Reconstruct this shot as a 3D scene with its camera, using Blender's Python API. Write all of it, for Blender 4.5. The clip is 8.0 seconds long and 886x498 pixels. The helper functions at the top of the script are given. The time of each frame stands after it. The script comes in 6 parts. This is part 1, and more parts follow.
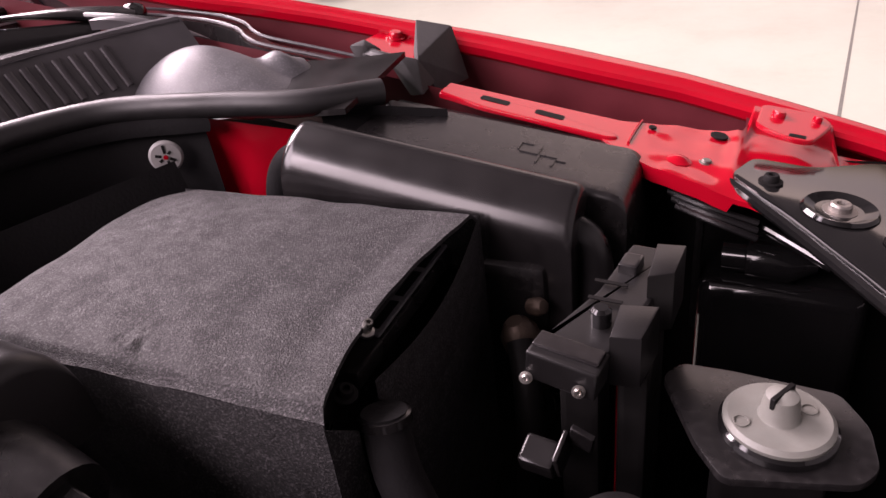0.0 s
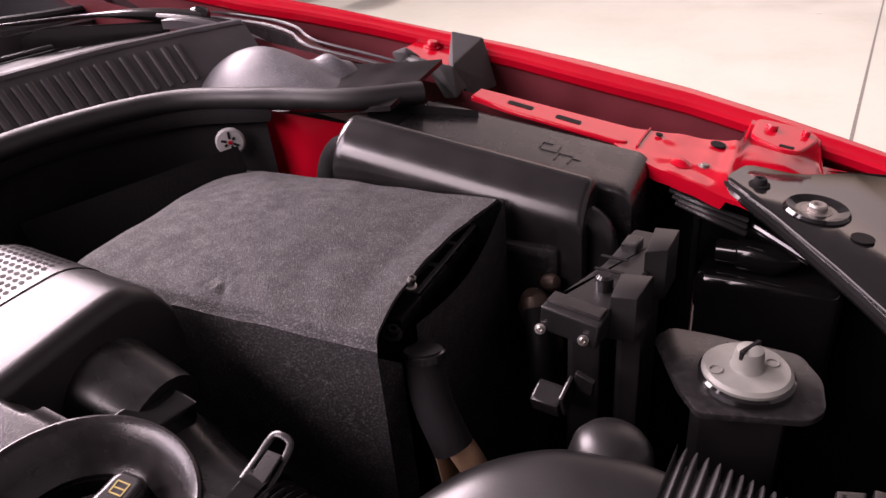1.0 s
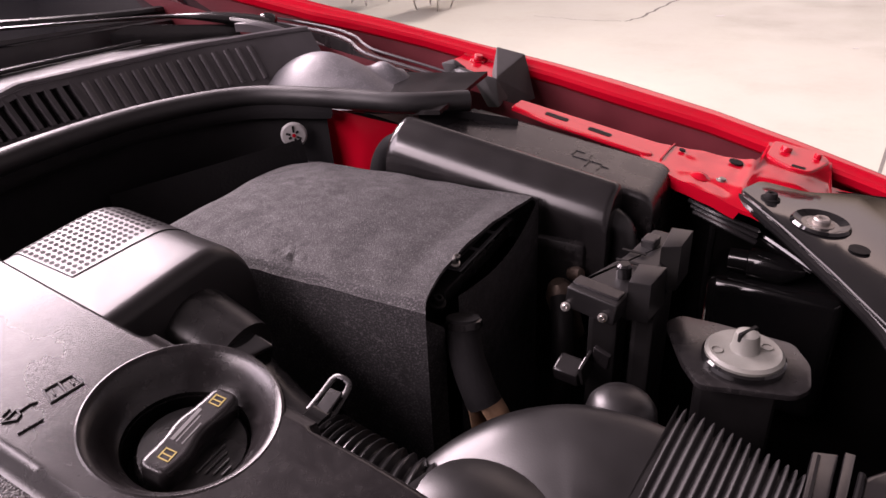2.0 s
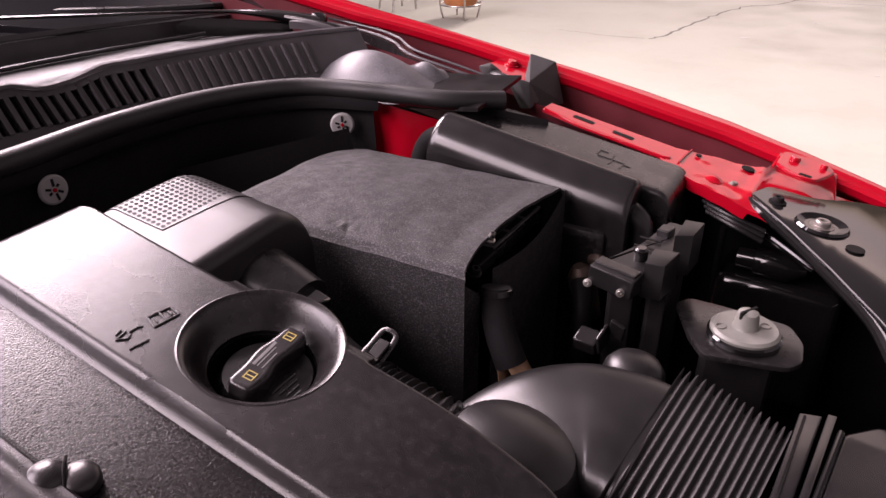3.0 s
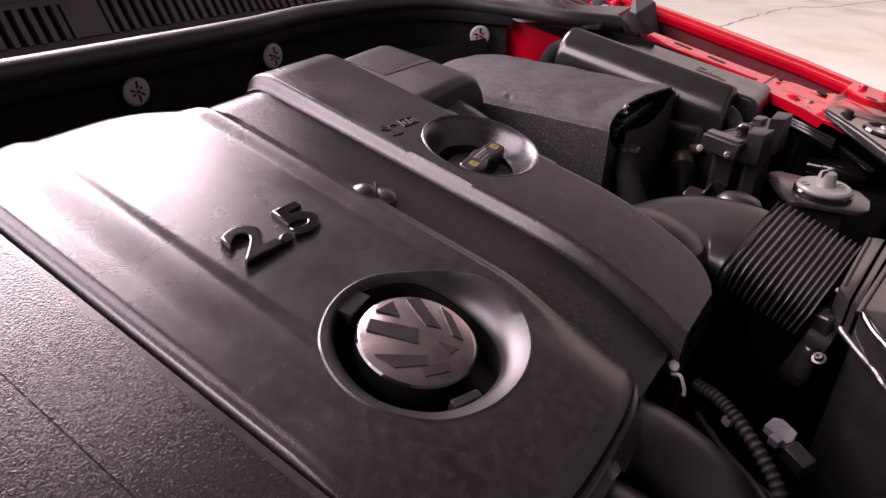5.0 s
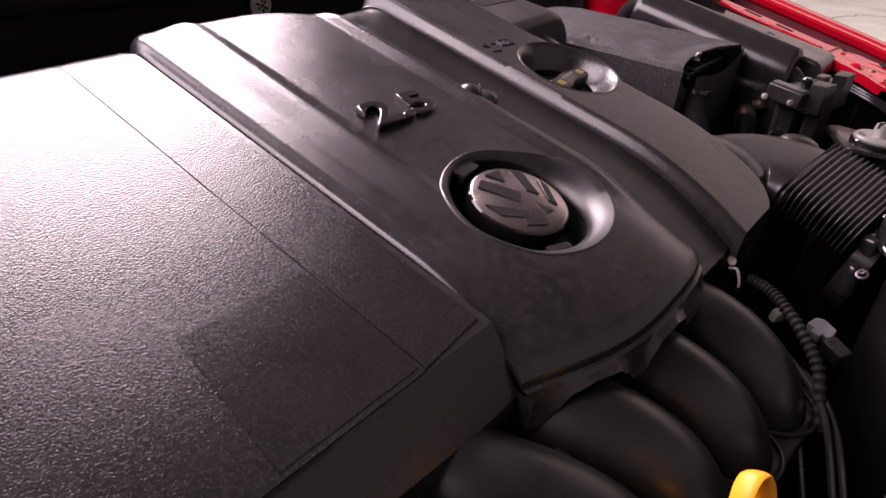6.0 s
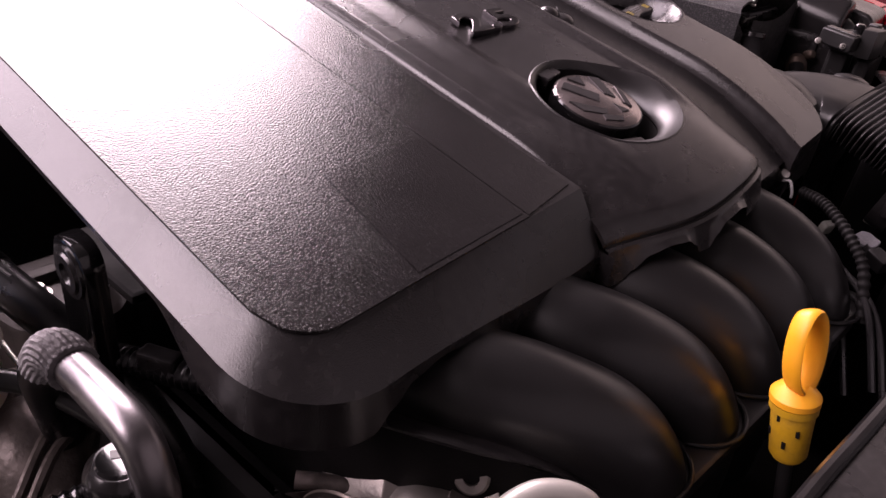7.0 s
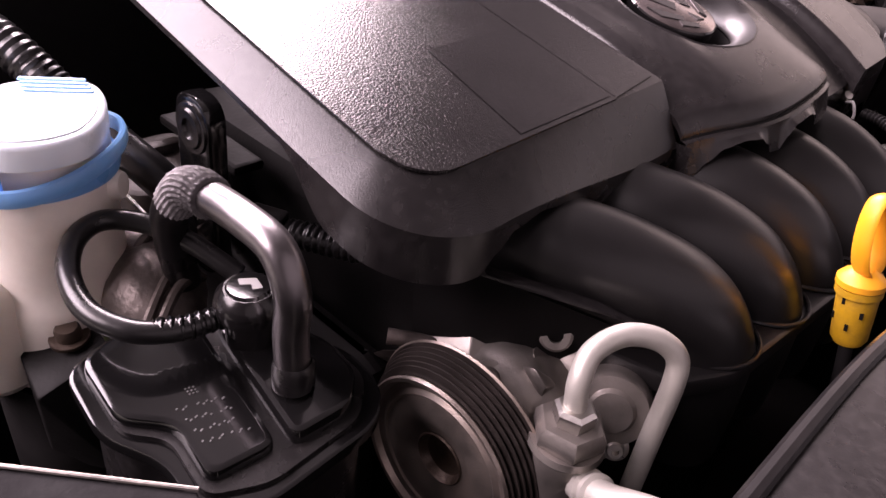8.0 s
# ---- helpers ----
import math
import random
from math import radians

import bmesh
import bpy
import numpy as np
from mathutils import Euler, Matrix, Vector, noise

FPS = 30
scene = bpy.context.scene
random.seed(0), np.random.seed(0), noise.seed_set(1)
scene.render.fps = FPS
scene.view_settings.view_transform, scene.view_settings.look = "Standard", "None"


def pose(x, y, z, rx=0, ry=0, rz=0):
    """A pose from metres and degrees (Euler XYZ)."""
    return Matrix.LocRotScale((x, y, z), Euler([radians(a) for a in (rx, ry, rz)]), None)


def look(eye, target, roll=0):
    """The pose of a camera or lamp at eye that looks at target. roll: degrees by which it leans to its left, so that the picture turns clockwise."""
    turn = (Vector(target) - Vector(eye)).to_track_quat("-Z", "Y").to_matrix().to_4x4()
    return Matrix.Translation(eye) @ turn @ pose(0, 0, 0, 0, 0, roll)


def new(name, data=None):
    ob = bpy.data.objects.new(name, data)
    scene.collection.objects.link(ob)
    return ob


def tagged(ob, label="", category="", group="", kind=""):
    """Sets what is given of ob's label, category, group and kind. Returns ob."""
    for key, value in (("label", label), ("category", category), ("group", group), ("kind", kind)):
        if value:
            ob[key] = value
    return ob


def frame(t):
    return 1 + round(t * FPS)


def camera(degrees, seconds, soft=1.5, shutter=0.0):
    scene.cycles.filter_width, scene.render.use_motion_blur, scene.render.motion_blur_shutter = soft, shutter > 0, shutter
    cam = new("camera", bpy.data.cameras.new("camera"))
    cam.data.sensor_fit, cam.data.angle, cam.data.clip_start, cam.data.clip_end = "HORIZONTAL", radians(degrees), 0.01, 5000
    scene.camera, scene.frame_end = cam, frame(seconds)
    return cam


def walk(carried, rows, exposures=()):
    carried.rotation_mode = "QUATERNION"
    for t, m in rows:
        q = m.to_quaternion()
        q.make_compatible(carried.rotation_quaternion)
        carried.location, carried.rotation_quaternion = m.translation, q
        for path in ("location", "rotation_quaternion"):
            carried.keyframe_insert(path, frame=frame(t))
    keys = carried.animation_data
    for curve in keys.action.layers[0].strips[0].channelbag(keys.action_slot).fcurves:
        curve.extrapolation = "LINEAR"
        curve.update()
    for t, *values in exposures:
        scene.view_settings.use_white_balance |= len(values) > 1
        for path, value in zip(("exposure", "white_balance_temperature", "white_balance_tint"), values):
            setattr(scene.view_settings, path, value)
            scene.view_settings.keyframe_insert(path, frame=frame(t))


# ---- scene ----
cam = camera(64.3, 8.0)
PATH = [
    (0, (0.007, -0.004, 1.13), (-0.759, 1.544, 0.121), -7.4),
    (0.5, (0.017, -0.051, 1.14), (-0.777, 1.488, 0.141), -6.6),
    (1, (0.029, -0.086, 1.15), (-0.771, 1.464, 0.17), -5.3),
    (1.5, (0.042, -0.124, 1.162), (-0.792, 1.419, 0.2), -4.0),
    (2.8, (0.061, -0.217, 1.169), (-0.836, 1.319, 0.251), -1.0),
    (3, (0.065, -0.234, 1.174), (-0.832, 1.299, 0.255), -0.3),
    (3.5, (0.062, -0.284, 1.173), (-0.87, 1.234, 0.263), 0.2),
    (4, (0.065, -0.339, 1.17), (-0.889, 1.173, 0.274), 1.1),
    (4.5, (0.063, -0.413, 1.156), (-0.905, 1.088, 0.256), 1.6),
    (5, (0.069, -0.485, 1.126), (-0.871, 1.004, 0.178), 3.0),
    (5.2, (0.073, -0.509, 1.112), (-0.875, 0.955, 0.135), 3.8),
    (6.3, (0.101, -0.631, 1.084), (-0.918, 0.780, 0.1), 7.0),
    (6.5, (0.103, -0.651, 1.079), (-0.918, 0.753, 0.086), 7.5),
    (7, (0.12, -0.696, 1.051), (-0.922, 0.667, 0.023), 7.3),
    (7.5, (0.123, -0.732, 1.026), (-0.922, 0.589, -0.052), 7.9),
    (8, (0.127, -0.763, 1.01), (-0.914, 0.539, -0.095), 8.9),
]
walk(cam, [(t, look(eye, target, roll)) for t, eye, target, roll in PATH], [(0.0, 0.50, 6950, 34), (3.0, 0.48, 6950, 34), (4.5, 0.62, 6950, 35), (5.0, 0.50, 6950, 36), (6.5, 0.28, 6950, 36), (7.0, 0.30, 6950, 36), (7.5, 0.68, 6950, 35), (8.0, 1.05, 6950, 35)])

# ---- world, daylight, exposure ----
world = bpy.data.worlds.new("world")
scene.world = world
world.use_nodes = True
wn = world.node_tree.nodes
sky = wn.new("ShaderNodeTexSky")
sky.sky_type = "NISHITA"
sky.sun_disc = False
sky.sun_elevation, sky.sun_rotation = radians(45), radians(0)
sky.air_density, sky.dust_density, sky.ozone_density = 0.6, 6.0, 0.3
wn["Background"].inputs["Strength"].default_value = 0.05
world.node_tree.links.new(sky.outputs["Color"], wn["Background"].inputs["Color"])
# daylight through unseen openings in rear and right walls; the right lamp is fill
for name, at, aim, w, h, power, tone in (
        ("window_light", (-4.5, 1.95, 4.5), (-0.5, 1.95, 3.3), 3.4, 2.7, 720.0, (1.0, 0.95, 0.98)),
        ("side_door_light", (-4.5, -3.35, 4.6), (-0.5, -2.3, 2.6), 4.5, 4.0, 500.0, (0.98, 0.94, 1.0)),
        ("right_fill_light", (-2.6, -6.1, 4.85), (-0.1, -0.6, 1.2), 3.4, 3.5, 310.0, (1.0, 0.95, 0.97))):
    lamp = new(name, bpy.data.lights.new(name, "AREA"))
    lamp.data.shape, lamp.data.size, lamp.data.size_y = "RECTANGLE", w, h
    lamp.data.energy, lamp.data.color = power, tone
    lamp.matrix_world = look(at, aim)
sun = new("sun", bpy.data.lights.new("sun", "SUN"))
sun.data.energy, sun.data.angle, sun.data.color = 2.2, radians(12), (1.0, 0.96, 0.9)
sun.matrix_world = look((-1.0, 11.0, 6.0), (-1.0, 5.0, 0.0))


# ---- helpers of this place ----
def material(name, colour, rough=0.5, metal=0.0, vary=0.25, scale=40.0, bump=0.15, fine=600.0, coat=0.0, spec=0.5, dirt=None, dirt_amount=0.0, dirt_scale=9.0, speck=None, speck_scale=400.0, speck_cut=0.6, sss=0.0):
    """A surface with fine grain, broad mottling and, where given, a second colour of dust or wear in patches."""
    m = bpy.data.materials.new(name)
    m.use_nodes = True
    nodes, link = m.node_tree.nodes, m.node_tree.links.new
    b = nodes["Principled BSDF"]
    co = nodes.new("ShaderNodeTexCoord")
    big = nodes.new("ShaderNodeTexNoise")
    big.inputs["Scale"].default_value, big.inputs["Detail"].default_value = scale, 6
    link(co.outputs["Object"], big.inputs["Vector"])
    ramp = nodes.new("ShaderNodeMapRange")
    ramp.inputs[1].default_value, ramp.inputs[2].default_value = 0.3, 0.7
    ramp.inputs[3].default_value, ramp.inputs[4].default_value = 1 - vary, 1 + vary
    link(big.outputs["Fac"], ramp.inputs[0])
    mul = nodes.new("ShaderNodeVectorMath")
    mul.operation = "SCALE"
    mul.inputs[0].default_value = colour
    link(ramp.outputs[0], mul.inputs["Scale"])
    out = mul.outputs[0]
    if dirt:
        patch = nodes.new("ShaderNodeTexNoise")
        patch.inputs["Scale"].default_value, patch.inputs["Detail"].default_value, patch.inputs["Roughness"].default_value = dirt_scale, 9, 0.7
        link(co.outputs["Object"], patch.inputs["Vector"])
        cut = nodes.new("ShaderNodeMapRange")
        cut.inputs[1].default_value, cut.inputs[2].default_value, cut.inputs[4].default_value = 0.42, 0.72, dirt_amount
        link(patch.outputs["Fac"], cut.inputs[0])
        mix = nodes.new("ShaderNodeMix")
        mix.data_type = "RGBA"
        link(cut.outputs[0], mix.inputs["Factor"])
        link(out, mix.inputs["A"])
        mix.inputs["B"].default_value = (*dirt, 1)
        out = mix.outputs["Result"]
    if speck:
        dots = nodes.new("ShaderNodeTexNoise")
        dots.inputs["Scale"].default_value, dots.inputs["Detail"].default_value = speck_scale, 2
        link(co.outputs["Object"], dots.inputs["Vector"])
        sharp = nodes.new("ShaderNodeMapRange")
        sharp.inputs[1].default_value, sharp.inputs[2].default_value = speck_cut, speck_cut + 0.3
        link(dots.outputs["Fac"], sharp.inputs[0])
        over = nodes.new("ShaderNodeMix")
        over.data_type = "RGBA"
        link(sharp.outputs[0], over.inputs["Factor"])
        link(out, over.inputs["A"])
        over.inputs["B"].default_value = (*speck, 1)
        out = over.outputs["Result"]
    link(out, b.inputs["Base Color"])
    b.inputs["Subsurface Weight"].default_value = sss
    b.inputs["Subsurface Radius"].default_value = (1.0, 0.8, 0.65)
    b.inputs["Subsurface Scale"].default_value = 0.05
    rr = nodes.new("ShaderNodeMapRange")
    rr.inputs[1].default_value, rr.inputs[2].default_value = 0.3, 0.7
    rr.inputs[3].default_value, rr.inputs[4].default_value = max(0.02, rough * 0.82), min(1.0, rough * 1.18)
    link(big.outputs["Fac"], rr.inputs[0])
    link(rr.outputs[0], b.inputs["Roughness"])
    b.inputs["Metallic"].default_value = metal
    b.inputs["Specular IOR Level"].default_value = spec
    b.inputs["Coat Weight"].default_value, b.inputs["Coat Roughness"].default_value = coat, 0.06
    if bump:
        g = nodes.new("ShaderNodeTexNoise")
        g.inputs["Scale"].default_value, g.inputs["Detail"].default_value = fine, 3
        link(co.outputs["Object"], g.inputs["Vector"])
        bp = nodes.new("ShaderNodeBump")
        bp.inputs["Strength"].default_value, bp.inputs["Distance"].default_value = bump, 0.001
        link(g.outputs["Fac"], bp.inputs["Height"])
        link(bp.outputs["Normal"], b.inputs["Normal"])
    return m


def thing(name, at=(0, 0, 0), label="", category="", group="", kind=""):
    ob = new(name)
    ob.location = at
    ob.empty_display_size = 0.02
    return tagged(ob, label, category, group, kind)


def base_of(ob):
    while ob.parent:
        ob = ob.parent
    return Vector(ob.location)


def part(name, bm, mat, parent=None, label="", smooth=True, angle=35):
    """One mesh object from a bmesh in world coordinates, under a thing or a part."""
    if parent is not None:
        bmesh.ops.translate(bm, verts=bm.verts, vec=-base_of(parent))
    bmesh.ops.recalc_face_normals(bm, faces=bm.faces)
    me = bpy.data.meshes.new(name)
    bm.to_mesh(me)
    bm.free()
    me.materials.append(mat)
    if smooth:
        me.shade_smooth()
        me.set_sharp_from_angle(angle=radians(angle))
    ob = new(name, me)
    if parent is not None:
        ob.parent = parent
    if label:
        ob["label"] = label
    return ob


def box(x0, x1, y0, y1, z0, z1, bevel=0.0, seg=2, m=None):
    bm = bmesh.new()
    bmesh.ops.create_cube(bm, size=1)
    for v in bm.verts:
        v.co = Vector((x0 if v.co.x < 0 else x1, y0 if v.co.y < 0 else y1, z0 if v.co.z < 0 else z1))
    if bevel:
        flat = bmesh.ops.bevel(bm, geom=bm.edges[:], offset=bevel, segments=seg, affect="EDGES", profile=0.5)["faces"]
        new_faces = set(flat)
        bmesh.ops.inset_individual(bm, faces=[f for f in bm.faces if f not in new_faces], thickness=bevel * 0.25, use_even_offset=True)
    if m is not None:
        bm.transform(m)
    return bm


def join(*bms):
    out = bmesh.new()
    for b in bms:
        me = bpy.data.meshes.new("joined")
        b.to_mesh(me)
        b.free()
        out.from_mesh(me)
        bpy.data.meshes.remove(me)
    return out


def prism(outline, z0, z1, bevel=0.0, seg=2, m=None, slope=(0, 0)):
    """A plate with that outline; slope: rise of its faces per metre of x and y."""
    bm = bmesh.new()
    low = [bm.verts.new((x, y, z0 + slope[0] * x + slope[1] * y)) for x, y in outline]
    top = [bm.verts.new((x, y, z1 + slope[0] * x + slope[1] * y)) for x, y in outline]
    n = len(outline)
    for i in range(n):
        bm.faces.new((low[i], low[(i + 1) % n], top[(i + 1) % n], top[i]))
    bm.faces.new(top)
    bm.faces.new(low[::-1])
    bm.normal_update()
    if bevel:
        rim = [e for e in bm.edges if all(v in top for v in e.verts)]
        bmesh.ops.bevel(bm, geom=rim, offset=bevel, segments=seg, affect="EDGES", profile=0.5)
        crown = max((f for f in bm.faces if f.normal.z > 0.5), key=lambda f: f.calc_area())
        bmesh.ops.inset_individual(bm, faces=[crown], thickness=bevel * 0.25, use_even_offset=True)
    if m is not None:
        bm.transform(m)
    return bm


def rounded(pts, r, n=5):
    """The outline with its corners rounded."""
    out = []
    k = len(pts)
    for i in range(k):
        p, a, b = Vector(pts[i]), Vector(pts[i - 1]), Vector(pts[(i + 1) % k])
        rr = min(r, (a - p).length * 0.45, (b - p).length * 0.45)
        s, e = p + (a - p).normalized() * rr, p + (b - p).normalized() * rr
        for j in range(n + 1):
            t = j / n
            out.append(tuple((1 - t) ** 2 * s + 2 * t * (1 - t) * p + t * t * e))
    return out


def lathe(profile, seg=40, m=None):
    """A turned body: pairs of radius and height."""
    bm = bmesh.new()
    rings = []
    for r, z in profile:
        if r < 1e-6:
            rings.append([bm.verts.new((0, 0, z))])
        else:
            rings.append([bm.verts.new((r * math.cos(2 * math.pi * i / seg), r * math.sin(2 * math.pi * i / seg), z)) for i in range(seg)])
    for a, b in zip(rings, rings[1:]):
        for i in range(seg):
            j = (i + 1) % seg
            if len(a) == 1 and len(b) > 1:
                bm.faces.new((a[0], b[i], b[j]))
            elif len(b) == 1 and len(a) > 1:
                bm.faces.new((a[i], a[j], b[0]))
            elif len(a) > 1:
                bm.faces.new((a[i], a[j], b[j], b[i]))
    if m is not None:
        bm.transform(m)
    return bm


def smooth_path(points, per=8):
    """Points along a Catmull-Rom curve."""
    p = [Vector(q) for q in points]
    p = [2 * p[0] - p[1]] + p + [2 * p[-1] - p[-2]]
    out = []
    for i in range(1, len(p) - 2):
        for j in range(per):
            t = j / per
            a, b, c, d = p[i - 1], p[i], p[i + 1], p[i + 2]
            out.append(0.5 * (2 * b + (c - a) * t + (2 * a - 5 * b + 4 * c - d) * t * t + (3 * b - a - 3 * c + d) * t ** 3))
    out.append(p[-2])
    return out


def sweep(points, radius, seg=16, per=8, flat=(1, 1), power=2.0, side=None, caps=True, relief=None):
    """A tube along a smooth path; radius is a number or a function of 0..1; flat squeezes its section, power squares it."""
    pts = smooth_path(points, per) if per else [Vector(q) for q in points]
    bm = bmesh.new()
    n = len(pts)
    side = Vector(side) if side else None
    rings = []
    nrm = None
    for i, p in enumerate(pts):
        d = (pts[min(i + 1, n - 1)] - pts[max(i - 1, 0)]).normalized()
        if side is not None:
            nrm = (side - side.dot(d) * d).normalized()
        elif nrm is None:
            up = Vector((0, 0, 1)) if abs(d.z) < 0.9 else Vector((1, 0, 0))
            nrm = (up - up.dot(d) * d).normalized()
        else:
            nrm = (nrm - nrm.dot(d) * d).normalized()
        bi = d.cross(nrm)
        r = radius(i / (n - 1)) if callable(radius) else radius
        ring = []
        for k in range(seg):
            a = 2 * math.pi * k / seg
            h = r + relief(i / (n - 1), a) if relief else r
            c, s = math.cos(a), math.sin(a)
            c, s = math.copysign(abs(c) ** (2 / power), c), math.copysign(abs(s) ** (2 / power), s)
            ring.append(bm.verts.new(p + nrm * (h * flat[0] * c) + bi * (h * flat[1] * s)))
        rings.append(ring)
    for a, b in zip(rings, rings[1:]):
        for k in range(seg):
            bm.faces.new((a[k], a[(k + 1) % seg], b[(k + 1) % seg], b[k]))
    if caps:
        bm.faces.new(rings[0][::-1])
        bm.faces.new(rings[-1])
    return bm


def sheet(fn, nu, nv, skirt=0.0, keep=None):
    """A surface fn(u, v) over the unit square, with a wall hanging from its border."""
    bm = bmesh.new()
    vs = [[bm.verts.new(fn(i / nu, j / nv)) for j in range(nv + 1)] for i in range(nu + 1)]
    for i in range(nu):
        for j in range(nv):
            if keep is None or keep((i + 0.5) / nu, (j + 0.5) / nv):
                bm.faces.new((vs[i][j], vs[i + 1][j], vs[i + 1][j + 1], vs[i][j + 1]))
    if skirt:
        ring = [vs[i][0] for i in range(nu)] + [vs[nu][j] for j in range(nv)] + [vs[i][nv] for i in range(nu, 0, -1)] + [vs[0][j] for j in range(nv, 0, -1)]
        low = [bm.verts.new(v.co + Vector((0, 0, -(skirt(v.co) if callable(skirt) else skirt)))) for v in ring]
        for i in range(len(ring)):
            j = (i + 1) % len(ring)
            bm.faces.new((ring[i], low[i], low[j], ring[j]))
    loose = [v for v in bm.verts if not v.link_faces]
    bmesh.ops.delete(bm, geom=loose, context="VERTS")
    return bm


def moulded(x0, x1, y0, y1, top, radii, low, n=6):
    """A shell with rounded upper edges: top(x, y) less quarter rounds of the four radii (x0, x1, y0, y1 side), walls down to low."""
    def stations(a, b, ra, rb):
        t = [math.pi / 2 * i / n for i in range(n + 1)]
        return [a + ra * (1 - math.cos(q)) for q in t] + [a + ra + (b - rb - a - ra) * k / 12 for k in range(1, 12)] + [b - rb * (1 - math.cos(q)) for q in t[::-1]]

    def fall(e, r):
        return 0.0 if e >= r else r - math.sqrt(max(0.0, r * r - (r - e) ** 2))
    xs, ys = stations(x0, x1, radii[0], radii[1]), stations(y0, y1, radii[2], radii[3])

    def fn(u, v):
        x, y = xs[round(u * (len(xs) - 1))], ys[round(v * (len(ys) - 1))]
        return (x, y, top(x, y) - fall(x - x0, radii[0]) - fall(x1 - x, radii[1]) - fall(y - y0, radii[2]) - fall(y1 - y, radii[3]))
    return sheet(fn, len(xs) - 1, len(ys) - 1, skirt=lambda p: p.z - low)


def ease(t):
    t = min(1.0, max(0.0, t))
    return t * t * (3 - 2 * t)


def steps(x, table):
    """A value read off a table of pairs, with smooth passages between them."""
    if x <= table[0][0]:
        return table[0][1]
    for (a, p), (b, q) in zip(table, table[1:]):
        if x <= b:
            return p + (q - p) * ease((x - a) / (b - a))
    return table[-1][1]


def line(x, table):
    return float(np.interp(x, [a for a, _ in table], [b for _, b in table]))


def letters(text, size, depth, m, name, mat, parent, label=""):
    cu = bpy.data.curves.new(name, "FONT")
    cu.body, cu.size, cu.extrude, cu.bevel_depth, cu.bevel_resolution = text, size, depth, size * 0.025, 2
    cu.offset = size * 0.012
    cu.align_x, cu.align_y = "CENTER", "CENTER"
    tmp = bpy.data.objects.new("letters", cu)
    scene.collection.objects.link(tmp)
    me = bpy.data.meshes.new_from_object(tmp)
    bpy.data.objects.remove(tmp)
    bm = bmesh.new()
    bm.from_mesh(me)
    bpy.data.meshes.remove(me)
    bm.transform(m)
    return part(name, bm, mat, parent, label)


def along(p, d):
    """A pose at p whose z runs along d."""
    return Matrix.Translation(p) @ Vector(d).to_track_quat("Z", "Y").to_matrix().to_4x4()


def bolt(name, at, d, r, mat, parent, h=0.006, socket=True, label=""):
    """A bolt head with washer and recessed drive."""
    prof = [(0, 0), (r * 1.5, 0), (r * 1.5, h * 0.22), (r * 1.0, h * 0.26), (r * 0.96, h * 0.8), (r * 0.8, h), (r * 0.45, h)]
    prof += [(r * 0.42, h * 0.45), (0, h * 0.45)] if socket else [(0, h * 1.05)]
    return part(name, lathe(prof, 24, along(at, d)), mat, parent, label)


# ---- materials ----
M_COVER = material("cover_plastic", (0.010, 0.0088, 0.0092), 0.265, vary=0.2, scale=16, bump=0.13, fine=1000, dirt=(0.024, 0.021, 0.0205), dirt_amount=0.2, dirt_scale=14, speck=(0.018, 0.0162, 0.0164), speck_scale=150, speck_cut=0.42)
M_GRAIN = material("grained_plastic", (0.007, 0.0064, 0.0066), 0.165, vary=0.35, scale=12, bump=0.32, fine=850, spec=0.30, dirt=(0.018, 0.0155, 0.015), dirt_amount=0.3, dirt_scale=8, speck=(0.014, 0.0128, 0.013), speck_scale=420, speck_cut=0.42)
M_RUBBED = material("rubbed_plastic", (0.007, 0.0064, 0.0066), 0.165, vary=0.35, scale=12, bump=0.26, fine=850, spec=0.28, dirt=(0.018, 0.0155, 0.015), dirt_amount=0.3, dirt_scale=8, speck=(0.013, 0.012, 0.0122), speck_scale=420, speck_cut=0.43)
M_HOOD = material("housing_plastic", (0.012, 0.0108, 0.0112), 0.40, vary=0.2, scale=16, bump=0.10, fine=1000, dirt=(0.026, 0.023, 0.0225), dirt_amount=0.25, dirt_scale=14)
M_BLACK = material("black_plastic", (0.008, 0.0073, 0.0076), 0.28, vary=0.2, scale=30, bump=0.05, fine=900, dirt=(0.018, 0.016, 0.0155), dirt_amount=0.4, speck=(0.018, 0.0165, 0.0165), speck_scale=200, speck_cut=0.45)
M_GLOSS = material("black_paint", (0.005, 0.0048, 0.005), 0.11, vary=0.15, scale=20, bump=0.01, fine=300, coat=0.2, dirt=(0.015, 0.014, 0.0135), dirt_amount=0.2)
M_SEMI = material("semi_gloss_plastic", (0.008, 0.0073, 0.0076), 0.22, vary=0.2, scale=30, bump=0.02, fine=500, dirt=(0.03, 0.027, 0.026), dirt_amount=0.35)
# red darkened to carry the shade of the fender gap
M_SHADEDRED = material("shaded_red", (0.10, 0.008, 0.013), 0.55, vary=0.3, scale=14, bump=0.1, fine=300)
# near-black for dark parts, also standing for shade in holes, gaps and depths
M_DARK = material("dark_part_and_shade", (0.006, 0.0055, 0.0055), 0.6, vary=0.3, scale=25, bump=0.2, fine=300, spec=0.12)
M_RUBBER = material("rubber", (0.008, 0.0075, 0.008), 0.30, vary=0.15, scale=40, bump=0.08, fine=500, dirt=(0.04, 0.036, 0.036), dirt_amount=0.2)
